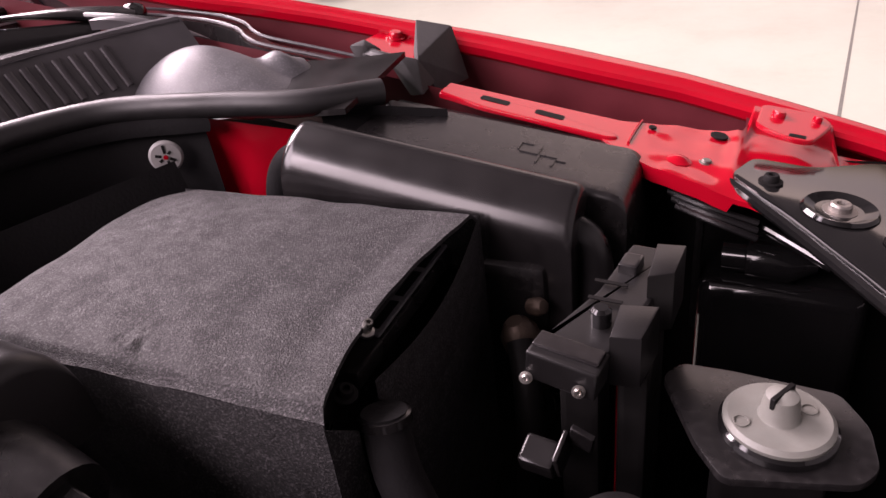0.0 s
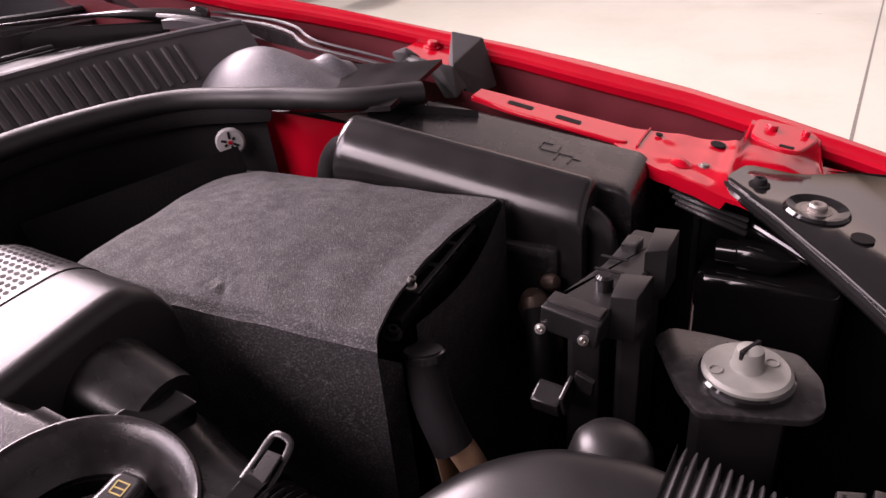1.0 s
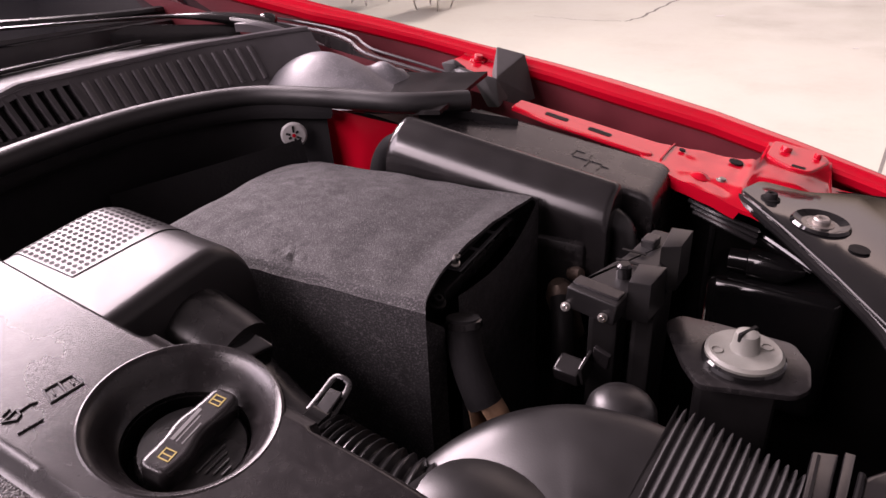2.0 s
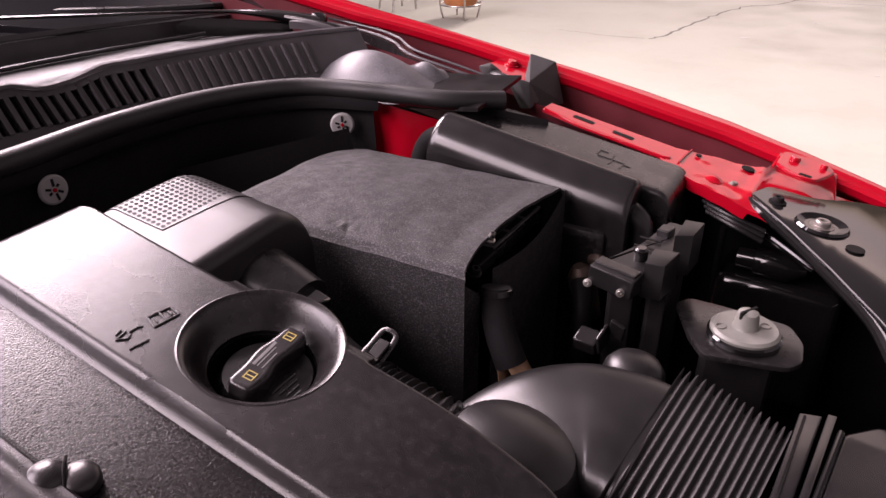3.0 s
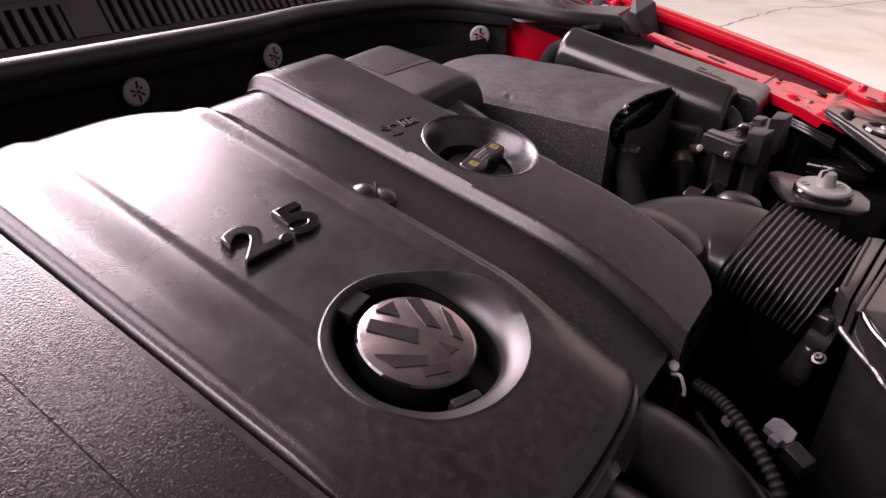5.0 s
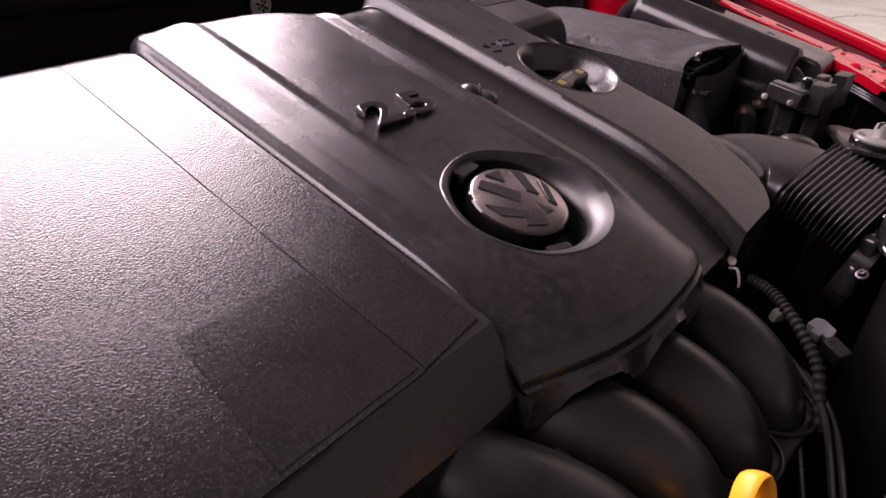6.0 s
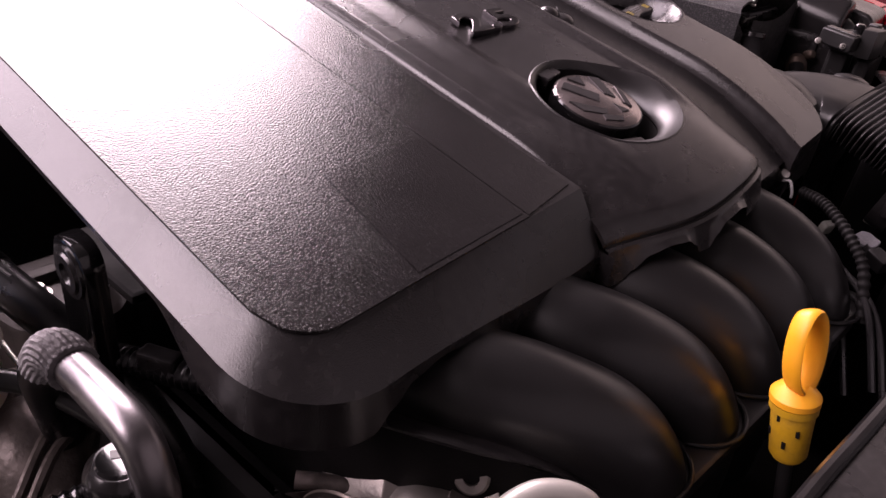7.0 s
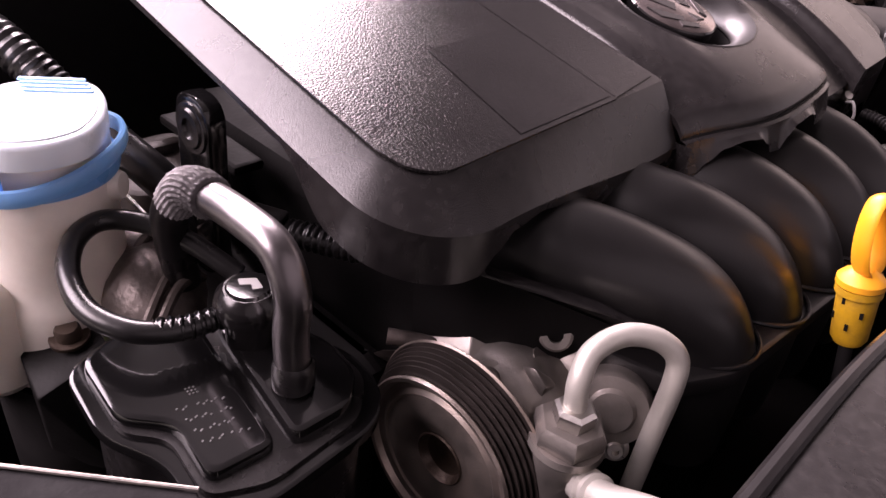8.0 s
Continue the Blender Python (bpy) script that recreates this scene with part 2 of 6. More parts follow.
M_FELT = material("felt", (0.007, 0.0066, 0.007), 0.70, vary=0.45, scale=90, bump=1.2, fine=1000, spec=0.42, dirt=(0.016, 0.0148, 0.0153), dirt_amount=0.5, dirt_scale=16, speck=(0.088, 0.081, 0.085), speck_scale=640, speck_cut=0.50)
M_FOAM = material("foam_rubber", (0.055, 0.053, 0.053), 0.9, vary=0.2, scale=90, bump=0.4, fine=600, spec=0.3)
M_SEAL = material("seal_rubber", (0.010, 0.0093, 0.0097), 0.47, vary=0.15, scale=40, bump=0.05, fine=500, dirt=(0.025, 0.023, 0.023), dirt_amount=0.2)
M_MAT = material("insulation_mat", (0.006, 0.0055, 0.006), 0.9, vary=0.3, scale=60, bump=0.4, fine=350, spec=0.2)
M_RED = material("red_paint", (0.35, 0.0035, 0.012), 0.13, vary=0.06, scale=12, bump=0.02, fine=120, spec=0.35, dirt=(0.27, 0.008, 0.015), dirt_amount=0.25, dirt_scale=22)
M_WHITE = material("white_plastic", (0.30, 0.295, 0.29), 0.5, vary=0.08, scale=30, bump=0.05, dirt=(0.3, 0.27, 0.25), dirt_amount=0.3, dirt_scale=60)
M_CAP = material("grey_cap_plastic", (0.155, 0.157, 0.14), 0.42, vary=0.15, scale=45, bump=0.1, dirt=(0.12, 0.105, 0.09), dirt_amount=0.45, dirt_scale=50)
M_STEEL = material("steel", (0.55, 0.53, 0.50), 0.32, metal=1, vary=0.2, scale=80, bump=0.1)
M_TOWER = material("grey_moulding", (0.080, 0.078, 0.084), 0.50, vary=0.25, scale=60, bump=0.25, fine=500, speck=(0.14, 0.135, 0.14), speck_scale=500, speck_cut=0.5)
M_GRIME = material("grimy_casting", (0.15, 0.125, 0.115), 0.45, metal=0.6, vary=0.5, scale=45, bump=0.6, fine=220, dirt=(0.025, 0.02, 0.018), dirt_amount=0.7, dirt_scale=30)
M_PIPEDARK = material("dark_steel_pipe", (0.20, 0.185, 0.19), 0.33, metal=1, vary=0.2, scale=40, bump=0.03)
M_BELLOWS = material("matt_rubber", (0.010, 0.0093, 0.0097), 0.52, vary=0.2, scale=40, bump=0.06, fine=500, spec=0.42, dirt=(0.028, 0.025, 0.0245), dirt_amount=0.3)
M_RUN = material("manifold_plastic", (0.0055, 0.0050, 0.0052), 0.36, vary=0.25, scale=20, bump=0.06, fine=700, spec=0.5, dirt=(0.012, 0.0108, 0.0105), dirt_amount=0.35)
M_BAND = material("ribbed_band", (0.022, 0.017, 0.015), 0.5, metal=0.3, vary=0.3, scale=60, bump=0.2)
M_BROWN = material("tarnished_brass", (0.06, 0.042, 0.032), 0.45, metal=0.6, vary=0.3, scale=60, bump=0.4, fine=350)
M_ALU = material("cast_aluminium", (0.30, 0.275, 0.255), 0.42, metal=0.85, vary=0.3, scale=60, bump=0.22, fine=350, dirt=(0.12, 0.10, 0.085), dirt_amount=0.5, dirt_scale=30)
M_PIPE = material("aluminium_pipe", (0.52, 0.50, 0.455), 0.48, metal=0.55, vary=0.15, scale=40, bump=0.1, dirt=(0.3, 0.27, 0.24), dirt_amount=0.4, dirt_scale=40)
M_RUST = material("worn_pulley_steel", (0.34, 0.30, 0.27), 0.40, metal=0.85, vary=0.35, scale=50, bump=0.2, dirt=(0.20, 0.11, 0.065), dirt_amount=0.5, dirt_scale=25)
M_DARKCHROME = material("dark_chrome", (0.075, 0.069, 0.072), 0.18, metal=1, vary=0.05, scale=30, bump=0.0)
M_SHELF = material("cowl_plastic", (0.060, 0.055, 0.059), 0.34, vary=0.25, scale=18, bump=0.0, spec=0.5)
M_YELLOW = material("yellow_plastic", (0.80, 0.34, 0.012), 0.45, vary=0.1, scale=60, bump=0.08, dirt=(0.5, 0.2, 0.02), dirt_amount=0.3, dirt_scale=60)
M_OLIVE = material("grimy_yellow_plastic", (0.50, 0.27, 0.008), 0.5, vary=0.2, scale=70, bump=0.1, dirt=(0.09, 0.05, 0.015), dirt_amount=0.6, dirt_scale=70)
M_BLUE = material("blue_plastic", (0.16, 0.42, 0.86), 0.32, vary=0.06, scale=30, bump=0.04, sss=0.3)
M_PALE = material("pale_blue_plastic", (0.78, 0.85, 0.92), 0.30, vary=0.05, scale=30, bump=0.04, sss=0.15)
M_SATIN = material("satin_silver", (0.36, 0.31, 0.305), 0.24, metal=1, vary=0.08, scale=60, bump=0.05)
M_GREY = material("emblem_grey", (0.022, 0.020, 0.021), 0.3, metal=0.3, vary=0.1, scale=60, bump=0.0)
M_BOTTLE = material("translucent_bottle", (0.93, 0.86, 0.78), 0.4, vary=0.08, scale=20, bump=0.08, fine=250, dirt=(0.70, 0.60, 0.52), dirt_amount=0.3, dirt_scale=18, sss=0.08)
M_COPPER = material("copper", (0.34, 0.21, 0.13), 0.45, metal=0.7, vary=0.25, scale=80, bump=0.2)
M_ICON = material("yellow_print", (0.36, 0.27, 0.06), 0.5, vary=0.05, bump=0)
M_PRINT = material("pale_print", (0.11, 0.107, 0.107), 0.5, vary=0.1, bump=0)
M_BRAID = material("braided_sleeve", (0.16, 0.152, 0.155), 0.34, metal=0.6, vary=0.3, scale=200, bump=0.5, fine=1400)
M_GLASS = material("windscreen_glass", (0.012, 0.012, 0.014), 0.04, vary=0.05, scale=10, bump=0.0, coat=0.6)
M_CONCRETE = material("concrete", (0.315, 0.328, 0.275), 0.75, vary=0.16, scale=2.2, bump=0.25, fine=60, dirt=(0.20, 0.195, 0.165), dirt_amount=0.6, dirt_scale=1.1)
M_WALL = material("painted_wall", (0.055, 0.053, 0.052), 0.8, vary=0.08, scale=3, bump=0.15, fine=40)
M_CEILING = material("ceiling_paint", (0.09, 0.087, 0.087), 0.8, vary=0.08, scale=3, bump=0.1, fine=40)
# paler than the other walls, to bounce fill onto front faces
M_FILLWALL = material("pale_fill_wall", (0.18, 0.175, 0.175), 0.8, vary=0.08, scale=3, bump=0.15, fine=40)
M_JOINT = material("joint_filler", (0.10, 0.095, 0.085), 0.9, vary=0.3, scale=30, bump=0.3, fine=90)
M_CLAY = material("terracotta", (0.52, 0.20, 0.075), 0.75, vary=0.2, scale=14, bump=0.3, fine=80)
M_TYRE = material("tyre_rubber", (0.018, 0.017, 0.017), 0.75, vary=0.2, scale=20, bump=0.2)

# ---- garage: floor, with unseen walls and ceiling added to shape the light ----
floor = tagged(part("floor", box(-14, 9, -9, 16, -0.12, 0.0), M_CONCRETE, smooth=False), "pale worn concrete garage floor with saw-cut joints", "floor", kind="structure")
tagged(part("ceiling", box(-4.6, 5.2, -6.2, 5.0, 6.8, 7.0), M_CEILING, smooth=False), "unseen dark ceiling over the car, added to shape reflections", "ceiling", kind="structure")
# unseen wall, added as a reflector ahead of the car
tagged(part("wall_front", box(5.0, 5.2, -6.2, 5.0, 0, 6.8), M_FILLWALL, smooth=False), "unseen pale wall ahead of the car, added to bounce light back", "wall", kind="structure")
right = join(box(-4.6, -4.3, -6.2, -6.0, 0, 6.8), box(-0.8, 5.0, -6.2, -6.0, 0, 6.8), box(-4.3, -0.8, -6.2, -6.0, 0, 3.0))
tagged(part("wall_right", right, M_WALL, smooth=False), "unseen wall with a wide opening, added round the right light", "wall", kind="structure")
tagged(part("wall_left", box(-4.4, 5.0, 5.0, 5.2, 3.6, 6.8), M_WALL, smooth=False), "unseen wall above a bay opening, added to hold back the sky", "wall", kind="structure")
rear = join(box(-4.6, -4.4, -6.0, -5.6, 0, 6.8), box(-4.6, -4.4, -1.1, 3.7, 5.9, 6.8), box(-4.6, -4.4, -1.1, 3.7, 0.0, 3.1), box(-4.6, -4.4, -5.6, -1.1, 0.0, 2.6), box(-4.6, -4.4, -1.1, 0.2, 3.1, 5.9), box(-4.6, -4.4, 3.7, 9.0, 2.4, 6.8))
tagged(part("wall_rear", rear, M_WALL, smooth=False), "unseen wall with a window and a tall opening, added to frame light", "wall", kind="structure")


def strip_on_floor(pts, width, z=0.001):
    """A narrow ribbon lying on the floor along a bent line."""
    bm = bmesh.new()
    pts = [Vector((x, y, z)) for x, y in pts]
    rows = []
    for i, p in enumerate(pts):
        d = (pts[min(i + 1, len(pts) - 1)] - pts[max(i - 1, 0)]).normalized()
        w = width * (0.6 + 0.8 * random.random())
        rows.append((bm.verts.new(p + Vector((-d.y, d.x, 0)) * w), bm.verts.new(p - Vector((-d.y, d.x, 0)) * w)))
    for a, b in zip(rows, rows[1:]):
        bm.faces.new((a[0], a[1], b[1], b[0]))
    return bm


def wander(a, b, n, amount):
    return [(a[0] + (b[0] - a[0]) * i / n + random.uniform(-amount, amount), a[1] + (b[1] - a[1]) * i / n + random.uniform(-amount, amount)) for i in range(n + 1)]


part("joint", strip_on_floor([(0.10, 0.8), (0.324, 3.05), (0.502, 4.83), (0.85, 8.3), (1.2, 11.8)], 0.006), M_JOINT, floor, "dark saw-cut joint", smooth=False)
part("joint", strip_on_floor([(-9.0, 9.0), (0.9, 8.9), (6.0, 8.85)], 0.004), M_JOINT, floor, "fine saw-cut joint", smooth=False)
part("crack", strip_on_floor(wander((-1.516, 5.944), (-1.438, 6.139), 4, 0.015) + wander((-1.43, 6.25), (-1.375, 6.754), 5, 0.02) + wander((-1.36, 6.85), (-1.296, 7.351), 5, 0.02) + wander((-1.28, 7.45), (-1.121, 8.126), 5, 0.03) + wander((-1.08, 8.2), (-0.878, 8.457), 4, 0.03) + wander((-0.84, 8.5), (-0.40, 9.7), 8, 0.04), 0.010), M_JOINT, floor, "wandering crack", smooth=False)
part("crack", strip_on_floor(wander((-2.35, 5.99), (-1.87, 5.92), 8, 0.02) + wander((-1.83, 5.92), (-1.54, 5.94), 6, 0.015), 0.004), M_JOINT, floor, smooth=False)
for x, y, r in ((-0.369, 7.439, 0.03), (-0.827, 6.365, 0.035), (-0.80, 6.40, 0.02), (0.2, 5.4, 0.02)):
    part("paint_fleck", prism(rounded([(x - r, y - r * 0.5), (x + r * 0.8, y - r * 0.6), (x + r, y + r * 0.5), (x - r * 0.5, y + r * 0.7)], r * 0.4), 0.0004, 0.002), M_WHITE, floor, "pale fleck of paint", smooth=False)

# far things on the floor: plant pot on its stand, a parked car's wheel
pot = thing("plant_pot", (-3.44, 6.15, 0.0), "terracotta plant pot standing in a wire stand", "pot")
part("pot", lathe([(0, 0.13), (0.15, 0.13), (0.165, 0.16), (0.215, 0.46), (0.225, 0.46), (0.23, 0.53), (0.205, 0.53), (0.19, 0.48), (0, 0.47)], 40, pose(-3.44, 6.12, 0)), M_CLAY, pot)
for k in range(4):
    a = math.radians(40 + 90 * k)
    part("leg", sweep([(-3.44 + 0.17 * math.cos(a), 6.12 + 0.17 * math.sin(a), 0.0), (-3.44 + 0.20 * math.cos(a), 6.12 + 0.20 * math.sin(a), 0.12), (-3.44 + 0.24 * math.cos(a), 6.12 + 0.24 * math.sin(a), 0.50)], 0.009, 8, 4), M_STEEL, pot)
part("ring", sweep([(-3.44 + 0.20 * math.cos(a), 6.12 + 0.20 * math.sin(a), 0.13) for a in np.linspace(0, 2 * math.pi, 25)], 0.008, 8, 2), M_STEEL, pot)
chair = thing("metal_stool", (-4.3, 6.3, 0.0), "white stool with thin bright metal legs", "stool")
for k in range(4):
    a = math.radians(20 + 90 * k)
    part("leg", sweep([(-4.3 + 0.20 * math.cos(a), 6.3 + 0.20 * math.sin(a), 0.0), (-4.3 + 0.15 * math.cos(a), 6.3 + 0.15 * math.sin(a), 0.45)], 0.011, 8, 2), M_STEEL, chair)
part("seat", lathe([(0, 0.45), (0.18, 0.45), (0.19, 0.465), (0.18, 0.48), (0, 0.485)], 32, pose(-4.3, 6.3, 0)), M_WHITE, chair)
wheel = thing("parked_car", (-0.15, 10.1, 0.0), "parked car farther off, only a black tyre in view", "car")
wm = along((-0.05, 10.1, 0.31), (0.85, -0.5, 0))
part("tyre", lathe([(0.20, -0.09), (0.27, -0.10), (0.30, -0.085), (0.31, -0.05), (0.31, 0.05), (0.30, 0.085), (0.27, 0.10), (0.20, 0.09)], 48, wm), M_TYRE, wheel)
part("rim", lathe([(0, 0.03), (0.17, 0.05), (0.20, 0.085), (0.20, -0.09), (0, -0.05)], 32, wm), M_STEEL, wheel)

# ---- car body shell round the engine bay ----
def ledge_z(x):
    return 0.8696 - 0.21 * x


car = thing("car", (-0.1, 0.0, 0.0), "red painted car body round an open engine bay", "car")
RAIL_OUT = [(-0.9, 0.56), (-0.335, 0.600), (-0.25, 0.603), (-0.16, 0.605), (-0.10, 0.607), (-0.055, 0.624), (0.004, 0.640), (0.3, 0.64)]
RAIL_IN = [(-0.262, 0.573), (-0.215, 0.566), (-0.17, 0.566), (-0.112, 0.564), (-0.098, 0.552), (-0.085, 0.540), (-0.065, 0.532), (-0.042, 0.526), (-0.011, 0.518), (0.012, 0.514), (0.030, 0.508), (0.045, 0.53), (0.33, 0.56)]
FLANGE_IN = [(-1.2, 0.59), (-0.60, 0.658), (-0.53, 0.678), (-0.445, 0.692), (-0.365, 0.697), (-0.26, 0.703), (-0.17, 0.699), (-0.06, 0.698), (0.0, 0.686), (0.09, 0.668), (0.3, 0.61), (0.6, 0.50)]
FLANGE_OUT = [(-1.2, 0.63), (-0.58, 0.700), (-0.50, 0.714), (-0.37, 0.728), (-0.27, 0.741), (-0.18, 0.746), (-0.06, 0.740), (0.04, 0.719), (0.107, 0.699), (0.3, 0.64), (0.6, 0.53)]


def flange_z(x):
    return 0.878 - 0.205 * x - 0.25 * max(0, x - 0.1) ** 2


def fender(u, v):
    x = -1.15 + 1.75 * u
    a, b, z = line(x, FLANGE_IN), line(x, FLANGE_OUT), flange_z(x)
    prof = [(a + 0.006, -0.016), (a + 0.001, -0.012), (a, -0.004), (a + 0.003, 0.0), (a + 0.010, 0.0012), ((a + b) / 2, 0.004), (b - 0.006, 0.0045), (b, 0.002), (b + 0.010, -0.006), (b + 0.022, -0.022), (b + 0.034, -0.06), (b + 0.045, -0.2), (b + 0.05, -0.8)]
    k = v * 12
    i = min(11, int(k))
    f = k - i
    y, dz = (prof[i][n] * (1 - f) + prof[i + 1][n] * f for n in (0, 1))
    return (x, y, max(0.02, z + dz))


part("fender", sheet(fender, 90, 48), M_RED, car, "glossy red front fender")
# skin and gutter have the gap's shade in their colour
part("fender_skin", sheet(lambda u, v: ((x := -0.95 + 0.96 * u), line(x, FLANGE_IN) + 0.008 + 0.012 * v, flange_z(x) - 0.014 - 0.20 * v), 40, 6), M_SHADEDRED, car, "inner fender skin in red darkened for its shade")
part("gutter", sheet(lambda u, v: ((x := -0.95 + 0.955 * u), line(x, RAIL_OUT) - 0.004 + 0.085 * v * v, ledge_z(x) - 0.006 - 0.16 * v ** 0.7), 40, 10), M_SHADEDRED, car, "deep dark gutter between rail and fender")
part("gutter_end", sheet(lambda u, v: (0.002 + 0.012 * math.sin(math.pi * u), 0.636 + 0.05 * u, 0.868 - 0.14 * v), 10, 4), M_SHADEDRED, car)


def rail(u, v):
    x = -0.262 + 0.587 * u
    a, b = line(x, RAIL_IN), line(x, RAIL_OUT) + (0.05 * ease((x - 0.002) / 0.006) if x < 0.075 else 0.0)
    y = a + (b - a) * v
    z = ledge_z(x) - 0.004 * ease((0.535 - y) / 0.035) * ease((x + 0.09) / 0.02)
    z += 0.010 * ease((y - 0.645) / 0.03) + 0.0022 * noise.noise(Vector((x * 45, y * 45, 1.7))) * ease((x + 0.09) / 0.03)
    z += 0.004 * math.exp(-(((x + 0.002) / 0.007) ** 2)) * ease((y - 0.53) / 0.03)
    return (x, y, z)


part("wing_rail", sheet(rail, 150, 30, skirt=lambda p: 0.013 if p.y < 0.548 and -0.100 < p.x < 0.0 else 0.004), M_RED, car, "red inner wing rail with holes and dents")
part("slotted_strip", prism(rounded([(-0.262, 0.573), (-0.215, 0.562), (-0.104, 0.561), (-0.096, 0.566), (-0.099, 0.574), (-0.18, 0.587), (-0.262, 0.590)], 0.006), 0.8680, 0.8715, 0.002, slope=(-0.21, 0)), M_RED, car, "raised red strip with two slots")
for x0, x1, y in ((-0.224, -0.197, 0.5825), (-0.172, -0.146, 0.5795)):
    part("slot", prism(rounded([(x0, y - 0.005), (x1, y - 0.006), (x1, y + 0.004), (x0, y + 0.005)], 0.003), 0.8700, 0.8719, slope=(-0.21, 0)), M_DARK, car, "dark slot in the strip")
part("seam", sweep([(-0.084, 0.616, ledge_z(-0.084) + 0.001), (-0.086, 0.59, ledge_z(-0.086) + 0.001), (-0.087, 0.563, ledge_z(-0.087) + 0.001)], 0.0012, 6, 4), M_RED, car)
for x, y, r in ((-0.073, 0.603, 0.0035), (-0.018, 0.618, 0.0075), (0.036, 0.560, 0.004)):
    part("hole", lathe([(0, 0), (r, 0), (r, 0.0015), (0, 0.0015)], 20, along((x, y, ledge_z(x) + 0.0016), (0.21, 0, 1))), M_DARK, car)
part("bracket_plate", prism(rounded([(0.010, 0.616), (0.018, 0.608), (0.040, 0.598), (0.054, 0.602), (0.064, 0.626), (0.072, 0.650), (0.060, 0.666), (0.014, 0.662)], 0.008), 0.8702, 0.8738, 0.0015, slope=(-0.21, 0.03)), M_RED, car, "red bracket plate")
part("plate_slot", prism(rounded([(0.036, 0.603), (0.049, 0.604), (0.050, 0.610), (0.037, 0.609)], 0.001), 0.8735, 0.8742, slope=(-0.21, 0.03)), M_DARK, car)
for x, y, r in ((0.027, 0.640, 0.006), (0.058, 0.646, 0.004), (-0.361, 0.690, 0.007)):
    bolt("fender_bolt", (x, y, flange_z(x) + 0.012 if x > 0 else flange_z(x) - 0.008), (0.21, 0, 1), r, M_RED, car, 0.008, False)
part("bolt_shelf", prism(rounded([(-0.388, 0.640), (-0.325, 0.625), (-0.300, 0.705), (-0.384, 0.715)], 0.008), 0.864, 0.870, 0.0015, slope=(-0.205, 0)), M_RED, car, "red shelf under a fender bolt")
bolt("rail_bolt", (-0.024, 0.562, ledge_z(-0.024)), (0.21, 0, 1), 0.004, M_ALU, car, 0.003, False)
part("dent", lathe([(0, 0.0035), (0.004, 0.003), (0.008, 0.0008), (0.011, 0)], 20, along((-0.045, 0.556, ledge_z(-0.045)), (0.21, 0, 1))), M_RED, car)
# near-black sheets placed to hide lit fender and floor and stop light leaks
part("inner_wing", sheet(lambda u, v: ((x := -0.62 + 0.54 * u), 0.485 + 0.03 * math.sin(3 * u) - 0.02 * v, 0.83 - 0.21 * x * (1 - v) - 0.82 * v), 20, 6), M_DARK, car)
part("dark_backing", sheet(lambda u, v: (-0.10 + 0.45 * u, 0.60 + 0.035 * math.sin(3 * u) + 0.02 * v, 0.852 - 0.80 * v), 20, 6), M_DARK, car)
part("front_wall", box(0.33, 0.36, -0.80, 0.62, 0.05, 0.80), M_DARK, car)
part("far_wing", box(-0.70, 0.36, -0.90, -0.84, 0.05, 0.66), M_DARK, car)
part("undertray", box(-0.70, 0.36, -0.86, 0.66, 0.0, 0.06), M_DARK, car)

# bulkhead with its insulation, seal and red end
BULK = [(-0.572, -0.86), (-0.572, -0.30), (-0.570, -0.07), (-0.572, 0.11), (-0.578, 0.20), (-0.565, 0.31), (-0.520, 0.40), (-0.462, 0.435), (-0.43, 0.445)]
wall_pts = smooth_path([(x, y, 0) for x, y in BULK], 6)


def bulkhead(u, v):
    k = u * (len(wall_pts) - 1)
    i = min(int(k), len(wall_pts) - 2)
    p = wall_pts[i].lerp(wall_pts[i + 1], k - i)
    return (p.x + 0.012 * math.sin(v * 3.1), p.y, 0.950 - 0.9 * v)


part("bulkhead", sheet(bulkhead, 70, 14), M_MAT, car, "bulkhead lined with a black insulation mat")
part("bulkhead_end", sheet(lambda u, v: (-0.447 + 0.112 * u + 0.004 * math.sin(7 * u + 5 * v), 0.446 + 0.045 * u + 0.006 * math.sin(9 * u) * math.sin(8 * v), 0.944 - 0.03 * u - 0.30 * v), 24, 16), M_RED, car, "red painted end of the bulkhead")
# the seal's shadow on this end is put in as a black sheet
part("bulkhead_shade", sheet(lambda u, v: (-0.338 + 0.10 * u, 0.490 + 0.045 * u, 0.944 - 0.02 * u - 0.30 * v), 6, 6), M_MAT, car, "end of the bulkhead coloured black for the seal's shadow")
part("plenum_floor", sheet(lambda u, v: (-0.56 - 0.2 * v, -0.86 + 1.46 * u, 0.935), 4, 2), M_DARK, car)

seal = sweep([(-0.562, -0.86, 0.958), (-0.562, -0.35, 0.958), (-0.560, -0.05, 0.958), (-0.563, 0.08, 0.958), (-0.576, 0.20, 0.958), (-0.562, 0.32, 0.958), (-0.510, 0.41, 0.957), (-0.420, 0.447, 0.954), (-0.340, 0.470, 0.950), (-0.292, 0.520, 0.944)], 0.0115, 14, 10)
gasket = thing("bonnet_seal", (-0.56, -0.2, 0.94), "black rubber seal strip along the bulkhead", "seal")
part("bead", seal, M_SEAL, gasket)
LIP = [(-0.556, -0.86), (-0.556, -0.35), (-0.554, -0.05), (-0.557, 0.08), (-0.570, 0.20), (-0.556, 0.315), (-0.506, 0.402), (-0.418, 0.440)]
lip_pts = smooth_path([(x, y, 0.0) for x, y in LIP], 10)
